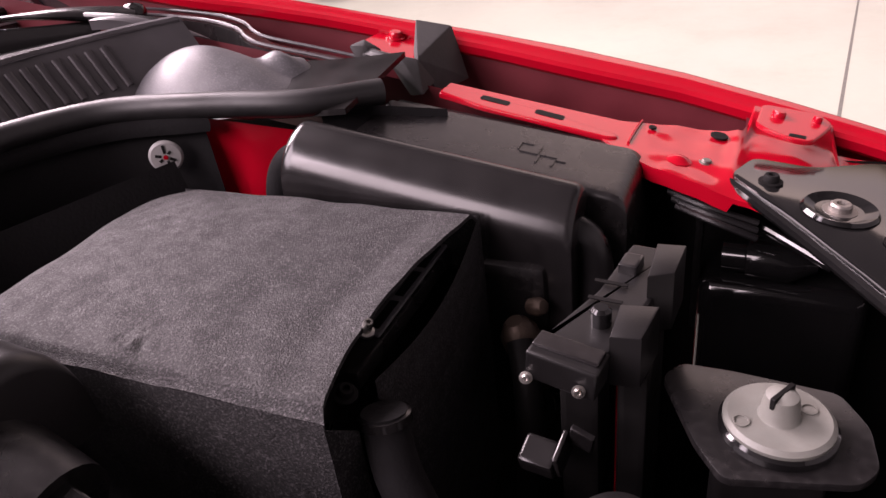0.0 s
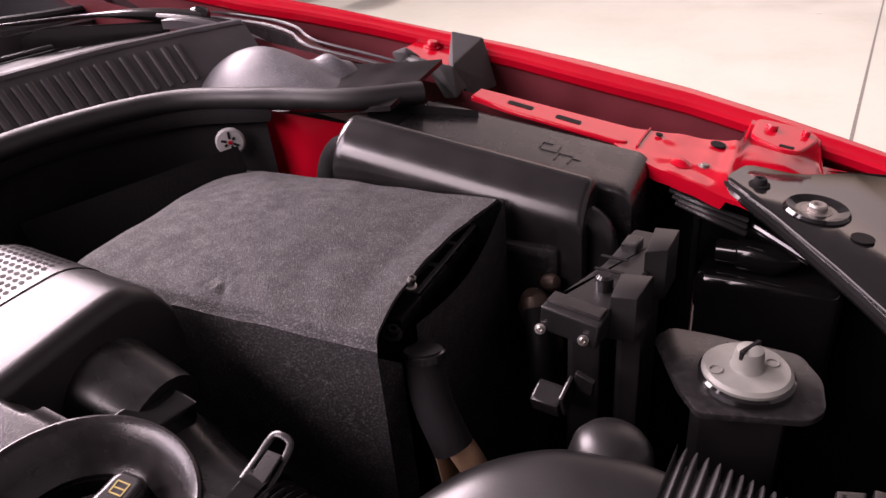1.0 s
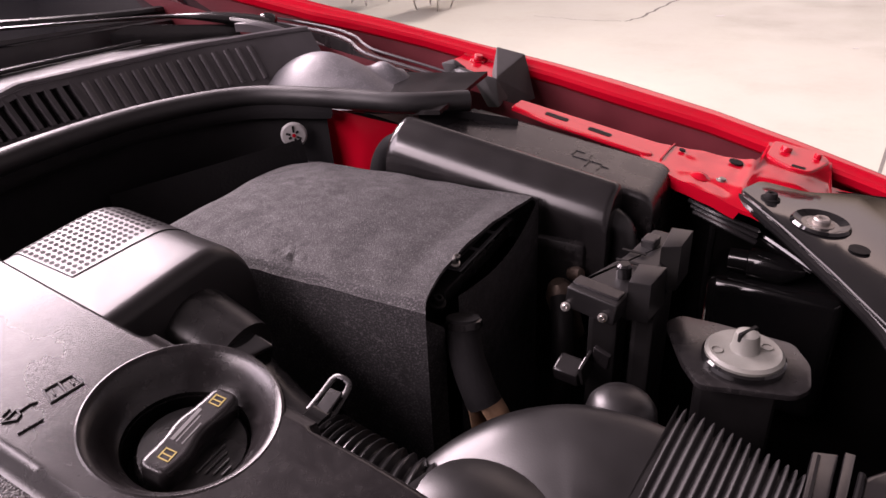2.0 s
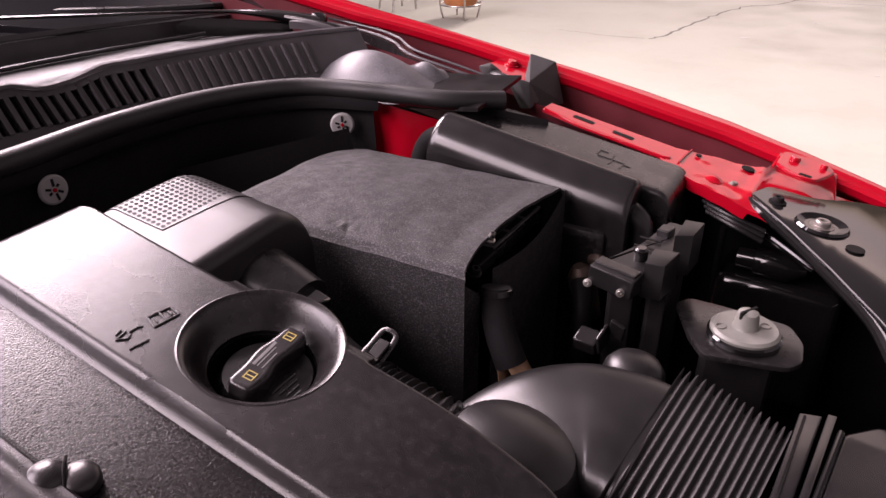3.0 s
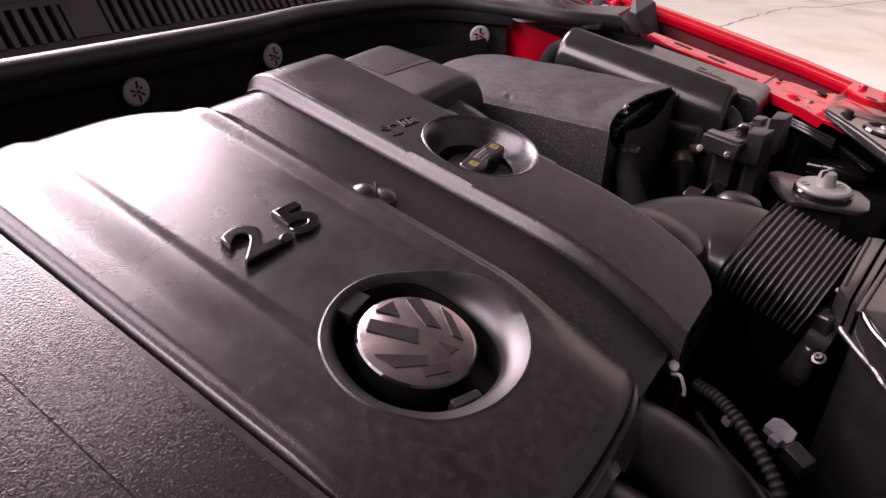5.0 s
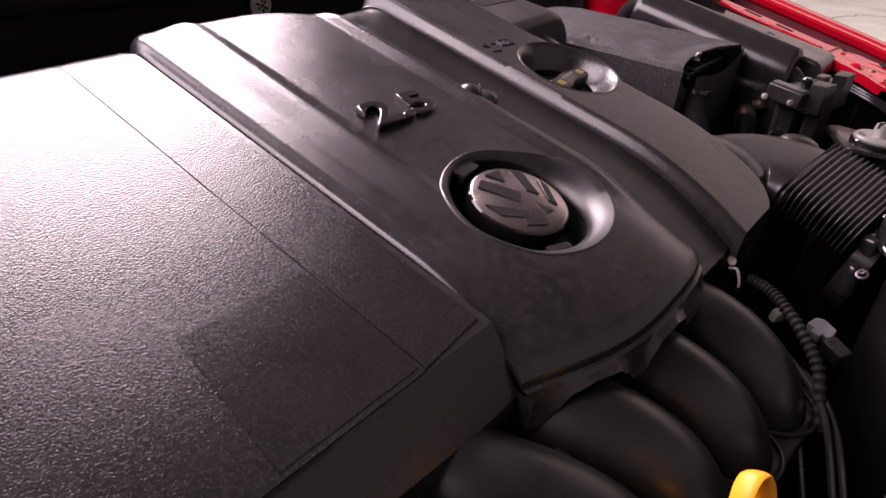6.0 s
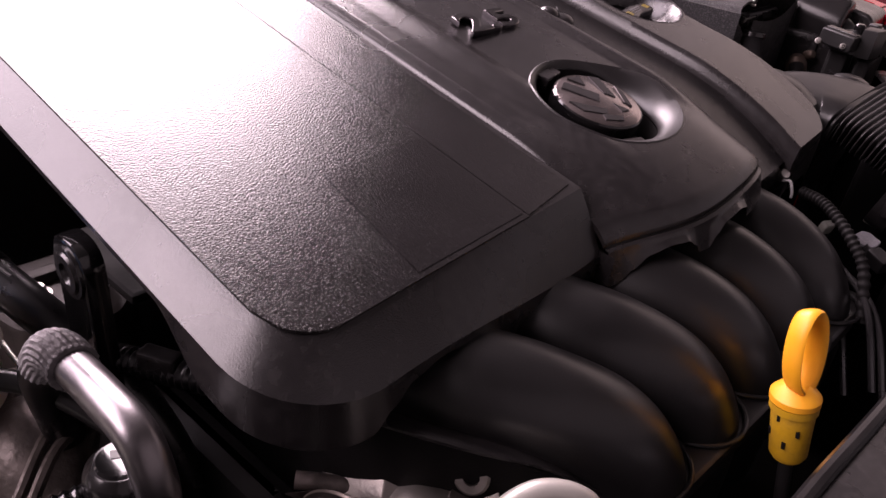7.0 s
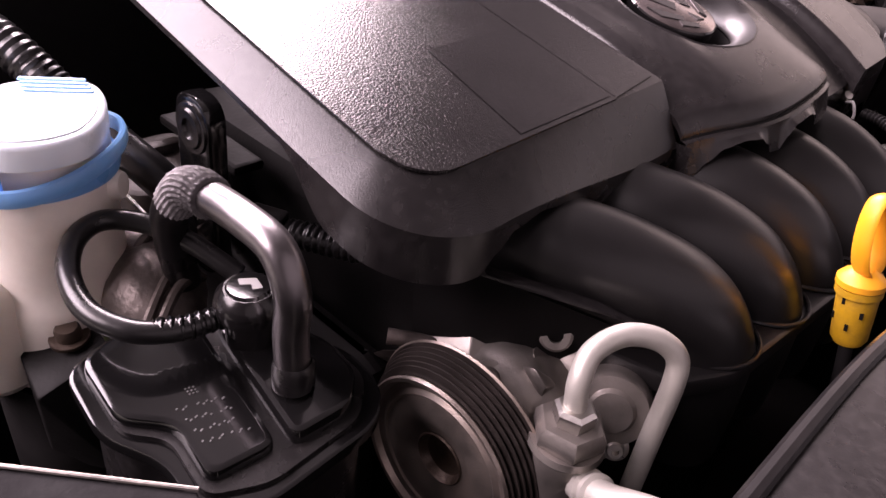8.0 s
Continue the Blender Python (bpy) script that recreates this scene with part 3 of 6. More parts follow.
part("mounting_lip", sheet(lambda u, v: (lambda p: (p.x - 0.002 + 0.003 * math.sin(3.1 * v), p.y, 0.949 - 0.016 * v))(lip_pts[min(len(lip_pts) - 1, round(u * (len(lip_pts) - 1)))]), len(lip_pts) - 1, 4), M_MAT, gasket, "lower lip gripping the bulkhead edge")

# white push clips in the mat
for x, y, z, d in ((-0.459, 0.421, 0.916, (0.62, -0.78, 0)), (-0.559, 0.11, 0.922, (1, 0, 0.05)), (-0.562, -0.073, 0.917, (1, 0, 0.05))):
    clip = thing("push_clip", (x, y, z), "round white plastic clip with star slots in the mat", "clip", "push clips")
    m = along((x, y, z), d)
    part("disc", lathe([(0, 0), (0.0145, 0), (0.0145, 0.0012), (0.0125, 0.0028), (0.004, 0.0032), (0, 0.0032)], 32, m), M_WHITE, clip)
    for k in range(6):
        part("slot", box(-0.0012, 0.0012, 0.0035, 0.0108 - 0.002 * (k % 3), 0.0025, 0.0036, m=m @ pose(0, 0, 0, 0, 0, 60 * k + 12 * (k % 2))), M_MAT, clip)
    part("stud", lathe([(0, 0.0025), (0.0021, 0.0025), (0.0021, 0.0042), (0, 0.0046)], 16, m), M_RED, clip, "red stud")

# ---- cowl, wipers and windscreen ----
cowl = thing("cowl_panel", (-0.64, 0.0, 0.95), "black plastic cowl with vent slots below the windscreen", "cowl panel")


def cowl_x(y):
    return line(y, [(-0.9, -0.640), (0.2, -0.645), (0.30, -0.626), (0.43, -0.600), (0.52, -0.560), (0.60, -0.50)])


def lip_z(y):
    return 1.0 - 0.010 * math.exp(-(((y - 0.19) / 0.035) ** 4))


def cowl_at(y, v, back=0.0):
    return (cowl_x(y) + 0.030 * (1 - v) - back, y, 0.945 + (lip_z(y) - 0.945) * v)


part("face", sheet(lambda u, v: cowl_at(0.288 + 0.272 * u, v), 20, 6), M_SHELF, cowl)
part("upper_band", sheet(lambda u, v: cowl_at(-0.88 + 1.168 * u, 0.86 + 0.14 * v), 90, 2), M_SHELF, cowl)
part("lower_band", sheet(lambda u, v: cowl_at(-0.88 + 1.168 * u, 0.30 * v), 60, 2), M_SHELF, cowl)
# near-black sheet standing for the shade behind the slats
part("grille_back", sheet(lambda u, v: cowl_at(-0.88 + 1.168 * u, v, 0.010), 40, 2), M_DARK, cowl, "near-black sheet as shade behind the slots")
part("lip", sweep([(cowl_x(y) - 0.004, y, lip_z(y)) for y in np.linspace(-0.88, 0.56, 60)], 0.0045, 8, 2), M_SHELF, cowl, "raised lip")
part("lip_band", sheet(lambda u, v: (cowl_x(-0.88 + 1.44 * u) + 0.002 - 0.009 * v, -0.88 + 1.44 * u, lip_z(-0.88 + 1.44 * u) + 0.003 * v - 0.001), 60, 3), M_SHELF, cowl, "pale band along the lip")
part("shelf", sheet(lambda u, v: (cowl_x(-0.88 + 1.44 * u) - 0.004 - 0.15 * v, -0.88 + 1.44 * u, 0.996 - (1 - lip_z(-0.88 + 1.44 * u)) * (1 - v) ** 5 - 0.012 * v), 60, 12), M_BELLOWS, cowl)
part("shelf_rib", sweep([(-0.70, -0.88, 1.006), (-0.70, -0.2, 1.006), (-0.695, 0.2, 1.006), (-0.672, 0.42, 1.004)], 0.003, 8, 10), M_SEMI, cowl)
for k in range(91):
    y = 0.288 - 0.0128 * k
    if -0.02 < (y + 0.075) < 0.02 or -0.02 < (y + 0.46) < 0.02:
        w = 0.0064
    else:
        w = 0.0026
    p, q = Vector(cowl_at(y, 0.26, 0.003)), Vector(cowl_at(y, 0.90, 0.003))
    part("slat", box(-0.004, 0.0042, -w, w, -(q - p).length / 2, (q - p).length / 2, m=Matrix.Translation((p + q) / 2) @ pose(0, 0, 0, 0, -math.degrees(math.atan2(0.0234, q.z - p.z)), 0)), M_SHELF, cowl)
for k in range(15):
    y = 0.300 + 0.0135 * k
    a, b = Vector(cowl_at(y, 0.20, -0.001)), Vector(cowl_at(y, 0.84, -0.001))
    part("rib", sweep([a, a.lerp(b, 0.06), a.lerp(b, 0.94), b], lambda t: 0.0040 * min(1.0, 0.35 + 5 * min(t, 1 - t)), 10, 3, flat=(1, 0.7), side=(0, 1, 0)), M_SHELF, cowl)

part("glass_trim", sheet(lambda u, v: (-0.780 + 0.004 * math.sin(3.1 * v), -0.88 + 1.5 * u, 1.030 - 0.03 * (2 * u - 1) ** 2 - 0.07 * v), 30, 4), M_SHELF, cowl, "black trim along the foot of the glass")

tagged(part("windscreen", sheet(lambda u, v: (-0.775 - 0.75 * v, -0.85 + 1.55 * u, 1.02 + 0.42 * v - 0.03 * (2 * u - 1) ** 2), 20, 12), M_GLASS), "dark sloping windscreen glass", "windscreen", kind="structure")

for p, q, e in (((-0.6376, 0.606, 0.995), (-0.74, 0.50, 1.016), (-0.82, 0.17, 1.045)), ((-0.677, 0.0933, 1.006), (-0.745, 0.02, 1.022), (-0.83, -0.35, 1.05))):
    w = thing("wiper", p, "black wiper arm with a domed pivot cap", "wiper", "wipers")
    part("arm", sweep([p, Vector(p).lerp(Vector(q), 0.5) + Vector((0, 0, 0.004)), q, Vector(q).lerp(Vector(e), 0.5), e], lambda t: 0.024 - 0.019 * ease(t / 0.55), 12, 10, flat=(0.40, 1)), M_SEMI, w)
    part("pivot_cap", lathe([(0.013, 0), (0.013, 0.006), (0.010, 0.011), (0.005, 0.013), (0, 0.0135)], 24, along(p, (0.2, 0, 1))), M_GLOSS, w)
    part("blade", sweep([Vector(q) + Vector((-0.05, 0.10, -0.006)), Vector(q) + Vector((-0.06, -0.05, 0.004)), Vector(e) + Vector((-0.03, 0, 0.002))], 0.006, 8, 6), M_RUBBER, w)
    part("base_cover", sheet(lambda u, v: (p[0] - 0.02 - 0.10 * u + 0.03 * v, p[1] - 0.03 - 0.13 * u + 0.05 * v, p[2] - 0.010 + 0.018 * u + 0.008 * math.sin(math.pi * v)), 10, 8, skirt=0.012), M_SEMI, w, "curved cover at the foot of the arm")

part("end_piece", sheet(lambda u, v: (-0.640 + 0.085 * u + 0.02 * v, 0.545 + 0.035 * u + 0.030 * v, 1.004 - 0.030 * u * u + 0.006 * math.sin(3.1 * v) - 0.012 * v), 16, 10, skirt=0.01), M_SHELF, cowl, "rounded end of the cowl")
part("fold", sweep([(-0.66, 0.560, 1.006), (-0.61, 0.572, 1.000), (-0.575, 0.585, 0.990), (-0.555, 0.590, 0.970)], 0.0035, 8, 8), M_SEMI, cowl, "folded edge")

# moulded cover behind the seal, over the strut tower
tower = thing("strut_tower_cover", (-0.46, 0.53, 0.93), "grey moulded cover over the strut tower", "cover")


def dome(u, v):
    a, r = 2 * math.pi * u, v
    x, y = -0.470 + 0.105 * r * math.cos(a), 0.532 + 0.080 * r * math.sin(a)
    main = math.hypot((x + 0.478) / 0.098, (y - 0.524) / 0.066)
    second = math.hypot((x + 0.418) / 0.040, (y - 0.572) / 0.030)
    h = (0.046 - 0.16 * (x + 0.478)) * max(0.0, 1 - main ** 1.7) + 0.021 * (1 - ease((second - 0.2) / 0.8)) * (1 - ease((r - 0.85) / 0.15))
    return (x, y, 0.936 + h)


part("dome", sheet(dome, 64, 26), M_TOWER, tower)
part("apron", sheet(lambda u, v: (-0.63 + 0.33 * u, 0.47 + 0.12 * v, 0.948 - 0.012 * math.sin(3 * u) + 0.012 * v), 20, 6, skirt=0.005), M_SEMI, tower)
RIM = [(-0.66, 0.632, 0.990), (-0.6285, 0.647, 0.984), (-0.57, 0.645, 0.978), (-0.52, 0.626, 0.974), (-0.49, 0.603, 0.970), (-0.465, 0.594, 0.965), (-0.41, 0.603, 0.951), (-0.363, 0.612, 0.938)]
part("rim", sweep(RIM, 0.0020, 8, 6), M_SHELF, tower)
part("rim", sweep([(x, y + 0.014, z + 0.003) for x, y, z in RIM], 0.0018, 8, 6), M_SHELF, tower)
rim_pts = smooth_path(RIM, 6)
part("ledge", sheet(lambda u, v: (lambda p: (p.x, p.y - 0.006 + 0.034 * v, p.z - 0.002 - 0.006 * v))(rim_pts[round(u * (len(rim_pts) - 1))]), len(rim_pts) - 1, 2, skirt=0.02), M_BLACK, tower)
part("drain_wall", sheet(lambda u, v: (lambda p: (p.x, p.y - 0.006 - 0.004 * v, p.z - 0.003 - 0.04 * v))(rim_pts[round(u * (len(rim_pts) - 1))]), len(rim_pts) - 1, 3), M_BLACK, tower)

# foam end block at the fender
def hull(points):
    bm = bmesh.new()
    for p in points:
        bm.verts.new(p)
    bmesh.ops.convex_hull(bm, input=bm.verts[:])
    bmesh.ops.bevel(bm, geom=bm.edges[:], offset=0.0015, segments=2, affect="EDGES", profile=0.5)
    return bm


block = thing("foam_block", (-0.30, 0.62, 0.92), "grey foam rubber block wedged at the fender", "foam block")
part("block", hull([(-0.326, 0.675, 0.968), (-0.302, 0.712, 0.952), (-0.276, 0.685, 0.902), (-0.296, 0.606, 0.947), (-0.284, 0.620, 0.908), (-0.322, 0.690, 0.90), (-0.330, 0.66, 0.92)]), M_FOAM, block, angle=25)
part("wedge", hull([(-0.324, 0.598, 0.946), (-0.312, 0.600, 0.952), (-0.296, 0.606, 0.947), (-0.281, 0.580, 0.920), (-0.300, 0.590, 0.915), (-0.318, 0.640, 0.93), (-0.286, 0.62, 0.92)]), M_FOAM, block, angle=25)
part("knob", hull([(-0.374, 0.612, 0.958), (-0.356, 0.612, 0.958), (-0.345, 0.628, 0.950), (-0.370, 0.634, 0.946), (-0.368, 0.616, 0.938), (-0.346, 0.622, 0.936), (-0.360, 0.622, 0.962)]), M_FOAM, block)
part("link", sweep([(-0.358, 0.620, 0.948), (-0.335, 0.610, 0.946), (-0.312, 0.604, 0.943)], 0.0065, 10, 4), M_RUBBER, block)

# ---- front panel with bolts ----
slam = part("front_panel", prism(rounded([(-0.005, 0.543), (0.011, 0.581), (0.056, 0.576), (0.10, 0.600), (0.33, 0.62), (0.33, 0.10), (0.178, 0.245), (0.127, 0.353), (0.084, 0.423), (0.036, 0.492)], 0.010), 0.864, 0.8755, 0.003, slope=(-0.09, 0.0)), M_GLOSS, car, "black painted steel front panel with bolts and holes")
part("edge_flange", sweep([(-0.004, 0.541, 0.868), (0.034, 0.488, 0.8655), (0.081, 0.420, 0.861), (0.122, 0.351, 0.858), (0.170, 0.24, 0.853), (0.33, 0.10, 0.84)], 0.0045, 8, 6), M_GLOSS, slam)
part("dish", lathe([(0.026, 0.0005), (0.024, 0.003), (0.020, 0.001), (0.012, -0.002), (0, -0.002)], 36, along((0.071, 0.505, 0.8695), (0.09, 0, 1))), M_GLOSS, slam, "round dished seat")
bolt("large_bolt", (0.071, 0.506, 0.868), (0.09, 0, 1), 0.0078, M_ALU, slam, 0.007, label="bright steel bolt")
bolt("small_bolt", (0.025, 0.536, 0.873), (0.09, 0, 1), 0.006, M_DARK, slam, 0.007)
part("hole", lathe([(0, 0), (0.0085, 0), (0.0085, 0.001), (0, 0.001)], 20, along((0.103, 0.468, 0.8672), (0.09, 0, 1))), M_DARK, slam)

# ---- battery in its felt cover ----
batt = thing("battery", (-0.30, 0.29, 0.70), "battery wrapped in a dark grey felt cover", "battery")
FX0, FX1, FY0, FY1, FT = -0.456, -0.163, 0.190, 0.398, 0.903


def felt_top(u, v):
    bow = 0.012 * math.sin(math.pi * v ** 0.7)
    back = FX0 + 0.030 * max(0.0, (v - 0.80) / 0.20) ** 2 + 0.022 * max(0.0, (0.22 - v) / 0.22) ** 2
    x = back + (FX1 - bow - back) * u
    y = FY0 + (FY1 - FY0) * v
    r = 0.006 * (ease((0.04 - v) / 0.04) + ease((v - 0.96) / 0.04)) + 0.012 * max(0.0, 1 - u / 0.14) ** 2
    sag = 0.009 * math.sin(math.pi * v) * math.sin(math.pi * min(1.0, u * 1.1))
    pinch = 0.0035 * noise.noise(Vector((x * 170, y * 110, 2))) * math.exp(-((x + 0.297) / 0.013) ** 2 - ((y - 0.212) / 0.014) ** 2)
    return (x, y, FT + sag + 0.0018 * noise.noise(Vector((x * 30, y * 30, 0))) + pinch - r + 0.004 * ease((u - 0.9) / 0.1) * math.sin(math.pi * v))


part("felt_top", sheet(felt_top, 140, 110, skirt=0.003), M_FELT, batt, "felt lid with a curved loose front edge")
part("felt_side", sheet(lambda u, v: (FX0 + 0.022 + (FX1 - FX0 - 0.022) * u, FY0 - 0.001 - 0.006 * math.sin(3.1 * v) * math.sin(3.1 * u), FT - 0.005 - 0.24 * v), 24, 16), M_FELT, batt)
part("felt_side", sheet(lambda u, v: (FX0 + 0.030 + (FX1 - FX0 - 0.030) * u, FY1 + 0.001, FT - 0.005 - 0.24 * v), 12, 8), M_FELT, batt)
part("felt_back", sheet(lambda u, v: (FX0 + 0.002 + 0.028 * max(0.0, (u - 0.80) / 0.20) ** 2 + 0.020 * max(0.0, (0.22 - u) / 0.22) ** 2, FY0 + (FY1 - FY0) * u, FT - 0.011 - 0.24 * v), 24, 8), M_FELT, batt)
part("felt_front", sheet(lambda u, v: (FX1 + 0.002 + 0.004 * math.sin(3 * u), FY0 + 0.045 + (FY1 - FY0 - 0.045) * u, FT - 0.002 - 0.012 * math.sin(math.pi * u) - 0.014 * (1 - u) - 0.24 * v), 24, 14), M_FELT, batt)
part("felt_corner", sheet(lambda u, v: (FX1 - 0.004 + 0.006 * u, FY0 + 0.022 * u, FT - 0.010 - 0.02 * u - 0.24 * v), 6, 10), M_FELT, batt)
part("case", box(FX0 + 0.03, FX1 - 0.024, FY0 + 0.012, FY1 - 0.012, 0.66, 0.872, 0.006), M_BLACK, batt)
part("strap", box(FX1 - 0.030, FX1 - 0.012, FY0 + 0.05, FY1 - 0.02, 0.872, 0.884, 0.002), M_BLACK, batt)
strap = part("strap_label", box(-0.190, -0.178, 0.272, 0.378, 0.882, 0.8855, 0.001), M_TOWER, batt, "grey slotted strip")
for k in range(3):
    part("slot", box(-0.187, -0.181, 0.278 + 0.034 * k, 0.306 + 0.034 * k, 0.8850, 0.8860), M_DARK, strap)
bolt("terminal_screw", (-0.175, 0.256, 0.900), (0.4, -0.1, 1), 0.0030, M_STEEL, batt, 0.010)
bolt("clamp_screw", (-0.172, 0.222, 0.886), (0.4, -0.1, 1), 0.0045, M_DARK, batt, 0.006)
part("cable_sleeve", sweep([(-0.153, 0.226, 0.876), (-0.151, 0.222, 0.862), (-0.143, 0.213, 0.846), (-0.131, 0.206, 0.828), (-0.126, 0.204, 0.820)], lambda t: 0.0125 + 0.001 * t, 14, 8), M_MAT, batt, "black cable sleeve")
part("sleeve_ring", lathe([(0.0125, 0), (0.0145, 0.001), (0.0145, 0.006), (0.0125, 0.007)], 24, along((-0.1525, 0.225, 0.868), (-0.15, 0.25, 1))), M_SEMI, batt)
for lead in ([(-0.132, 0.203, 0.818), (-0.127, 0.200, 0.795), (-0.124, 0.198, 0.775), (-0.118, 0.19, 0.73)], [(-0.123, 0.204, 0.826), (-0.113, 0.202, 0.813), (-0.103, 0.198, 0.797), (-0.095, 0.195, 0.78)]):
    part("copper_lead", sweep(lead, 0.0115, 12, 6, flat=(0.35, 1)), M_COPPER, batt, "bare copper-coloured lead")

# ---- ribbed box beside the battery, and the fuse box ----
duct = thing("cable_duct", (-0.21, 0.42, 0.80), "black plastic cable duct with a rounded top", "duct")
part("shell", moulded(-0.330, -0.098, 0.405, 0.456, lambda x, y: 0.8790 - 0.178 * x + 0.28 * (y - 0.405), (0.012, 0.006, 0.026, 0.020), 0.76, 8), M_SEMI, duct)
part("body", box(-0.32, -0.115, 0.398, 0.452, 0.70, 0.86, 0.008), M_BLACK, duct)
part("rear_loom", sweep([(-0.31, 0.436, 0.918), (-0.338, 0.437, 0.914), (-0.352, 0.434, 0.895), (-0.356, 0.430, 0.86), (-0.352, 0.425, 0.80)], 0.0125, 14, 8), M_MAT, duct, "black corrugated loom")
part("front_loom", sweep([(-0.115, 0.436, 0.876), (-0.094, 0.438, 0.862), (-0.088, 0.436, 0.83), (-0.092, 0.43, 0.78), (-0.095, 0.43, 0.70)], 0.014, 14, 8), M_RUBBER, duct, "black rubber loom")

fuse = thing("fuse_box", (-0.18, 0.52, 0.80), "black fuse box with a moulded lid", "fuse box")


def lid_z(x, y):
    return 0.891 - 0.168 * (x + 0.085) + 0.02 * (y - 0.50) - 0.006 * ease((y - 0.545) / 0.008)


part("lid", moulded(-0.300, -0.070, 0.461, 0.566, lid_z, (0.005, 0.014, 0.005, 0.006), 0.80), M_BLACK, fuse)
part("body", box(-0.29, -0.080, 0.465, 0.575, 0.70, 0.875, 0.006), M_BLACK, fuse)
LIDM = Matrix(((0.986, 0, 0.166), (0, 0.9998, -0.02), (-0.166, 0.02, 0.986))).to_4x4()
for x, y, a, b in ((-0.155, 0.500, 0.016, 0.0016), (-0.148, 0.508, 0.0016, 0.014), (-0.139, 0.500, 0.014, 0.0016), (-0.146, 0.492, 0.0016, 0.012), (-0.133, 0.490, 0.0016, 0.010), (-0.128, 0.496, 0.008, 0.0016), (-0.160, 0.515, 0.010, 0.0016), (-0.165, 0.508, 0.0016, 0.010), (-0.27, 0.53, 0.010, 0.0016)):
    part("moulded_mark", box(-a / 2, a / 2, -b / 2, b / 2, -0.002, 0.0010, m=Matrix.Translation((x, y, lid_z(x, y))) @ LIDM), M_BLACK, fuse)

# ---- connector block on its bracket ----
rel = thing("connector_block", (-0.06, 0.33, 0.72), "black connector block with square sockets and screws", "connector block")
tilt = pose(-0.068, 0.279, 0.886, -2, 5, -9)
part("housing", box(-0.021, 0.019, -0.010, 0.010, -0.014, 0.004, 0.0015, m=tilt), M_RUN, rel)
part("top_plate", box(-0.020, 0.017, -0.004, 0.009, 0.0035, 0.006, 0.0008, m=tilt), M_COVER, rel)
part("spine", prism(rounded([(-0.088, 0.290), (-0.050, 0.286), (-0.034, 0.345), (-0.028, 0.398), (-0.056, 0.402), (-0.066, 0.345)], 0.004), 0.866, 0.8870, 0.002), M_RUN, rel)
part("socket", prism([(-0.0490, 0.3190), (-0.0280, 0.3220), (-0.0330, 0.2910), (-0.0490, 0.2890)], 0.864, 0.897, 0.0012), M_RUN, rel)
part("socket", prism([(-0.0380, 0.3800), (-0.0210, 0.3810), (-0.0240, 0.3490), (-0.0380, 0.3420)], 0.862, 0.902, 0.0012), M_RUN, rel)
part("latch", lathe([(0.0055, -0.004), (0.006, 0), (0.006, 0.008), (0.004, 0.010), (0, 0.010)], 20, pose(-0.058, 0.312, 0.8885)), M_GLOSS, rel)
part("latch", box(-0.006, 0.006, -0.008, 0.008, -0.01, 0.0035, 0.0015, m=pose(-0.052, 0.372, 0.890, 0, 0, -8)), M_BLACK, rel)
for y in (0.332, 0.350):
    part("slot", box(-0.014, 0.006, -0.0015, 0.0015, 0, 0.0008, m=pose(-0.056, y, 0.8885, 0, 0, -6)), M_DARK, rel)
for x, y, z in ((-0.0895, 0.2700, 0.876), (-0.0600, 0.2655, 0.877)):
    bolt("screw", (x, y, z), (0.25, -1, 0.35), 0.0024, M_STEEL, rel, 0.003, label="bright cross-head screw")
# legs near-black, with the shade below the block in their colour
part("leg", box(-0.080, -0.056, 0.298, 0.330, 0.60, 0.872, 0.004), M_DARK, rel)
part("leg", box(-0.048, -0.030, 0.305, 0.374, 0.60, 0.86, 0.004), M_DARK, rel)
part("plug", box(-0.0105, 0.0105, -0.009, 0.009, -0.007, 0.007, 0.002, m=pose(-0.083, 0.268, 0.821, 18, 0, -8)), M_SEMI, rel)
part("plug_latch", join(box(-0.0015, 0.0015, -0.010, 0.010, -0.009, 0.011, 0.001, m=pose(-0.070, 0.268, 0.826, 18, 0, -8)), box(-0.007, 0.007, -0.002, 0.002, -0.012, 0.008, 0.001, m=pose(-0.060, 0.272, 0.838, 20, 14, -12))), M_SEMI, rel)

# ---- cap on its plate ----
cap = thing("twist_cap", (0.033, 0.29, 0.80), "grey plastic twist cap on a black plate", "cap")
part("plate", prism(rounded([(-0.0250, 0.3220), (-0.0160, 0.3360), (0.0120, 0.3360), (0.0660, 0.3310), (0.0790, 0.3080), (0.0810, 0.2800), (0.0720, 0.2680), (0.0120, 0.2540), (-0.0030, 0.2750)], 0.006), 0.8445, 0.849, 0.0012), M_BLACK, cap)
# neck coloured near-black for the shade under the plate
part("neck", box(0.006, 0.062, 0.282, 0.322, 0.60, 0.845, 0.006), M_DARK, cap)
part("collar", lathe([(0.0, 0), (0.0285, 0), (0.0285, 0.004), (0.026, 0.006), (0, 0.006)], 40, pose(0.0355, 0.2945, 0.8495)), M_GLOSS, cap)
part("disc", lathe([(0, 0), (0.0258, 0), (0.0268, 0.002), (0.0268, 0.004), (0.0245, 0.006), (0.012, 0.0065), (0, 0.0065)], 48, pose(0.0355, 0.2945, 0.853)), M_CAP, cap)
knob = part("knob", lathe([(0.0108, 0), (0.0096, 0.002), (0.0088, 0.010), (0.0078, 0.0135), (0.004, 0.0155), (0, 0.016)], 28, pose(0.0355, 0.2945, 0.859)), M_CAP, cap)
part("slot", box(-0.0014, 0.0014, -0.0088, 0.0090, 0.006, 0.0161, 0.0004, 1, m=pose(0.0355, 0.2945, 0.859, 0, 0, -32)), M_DARK, knob)
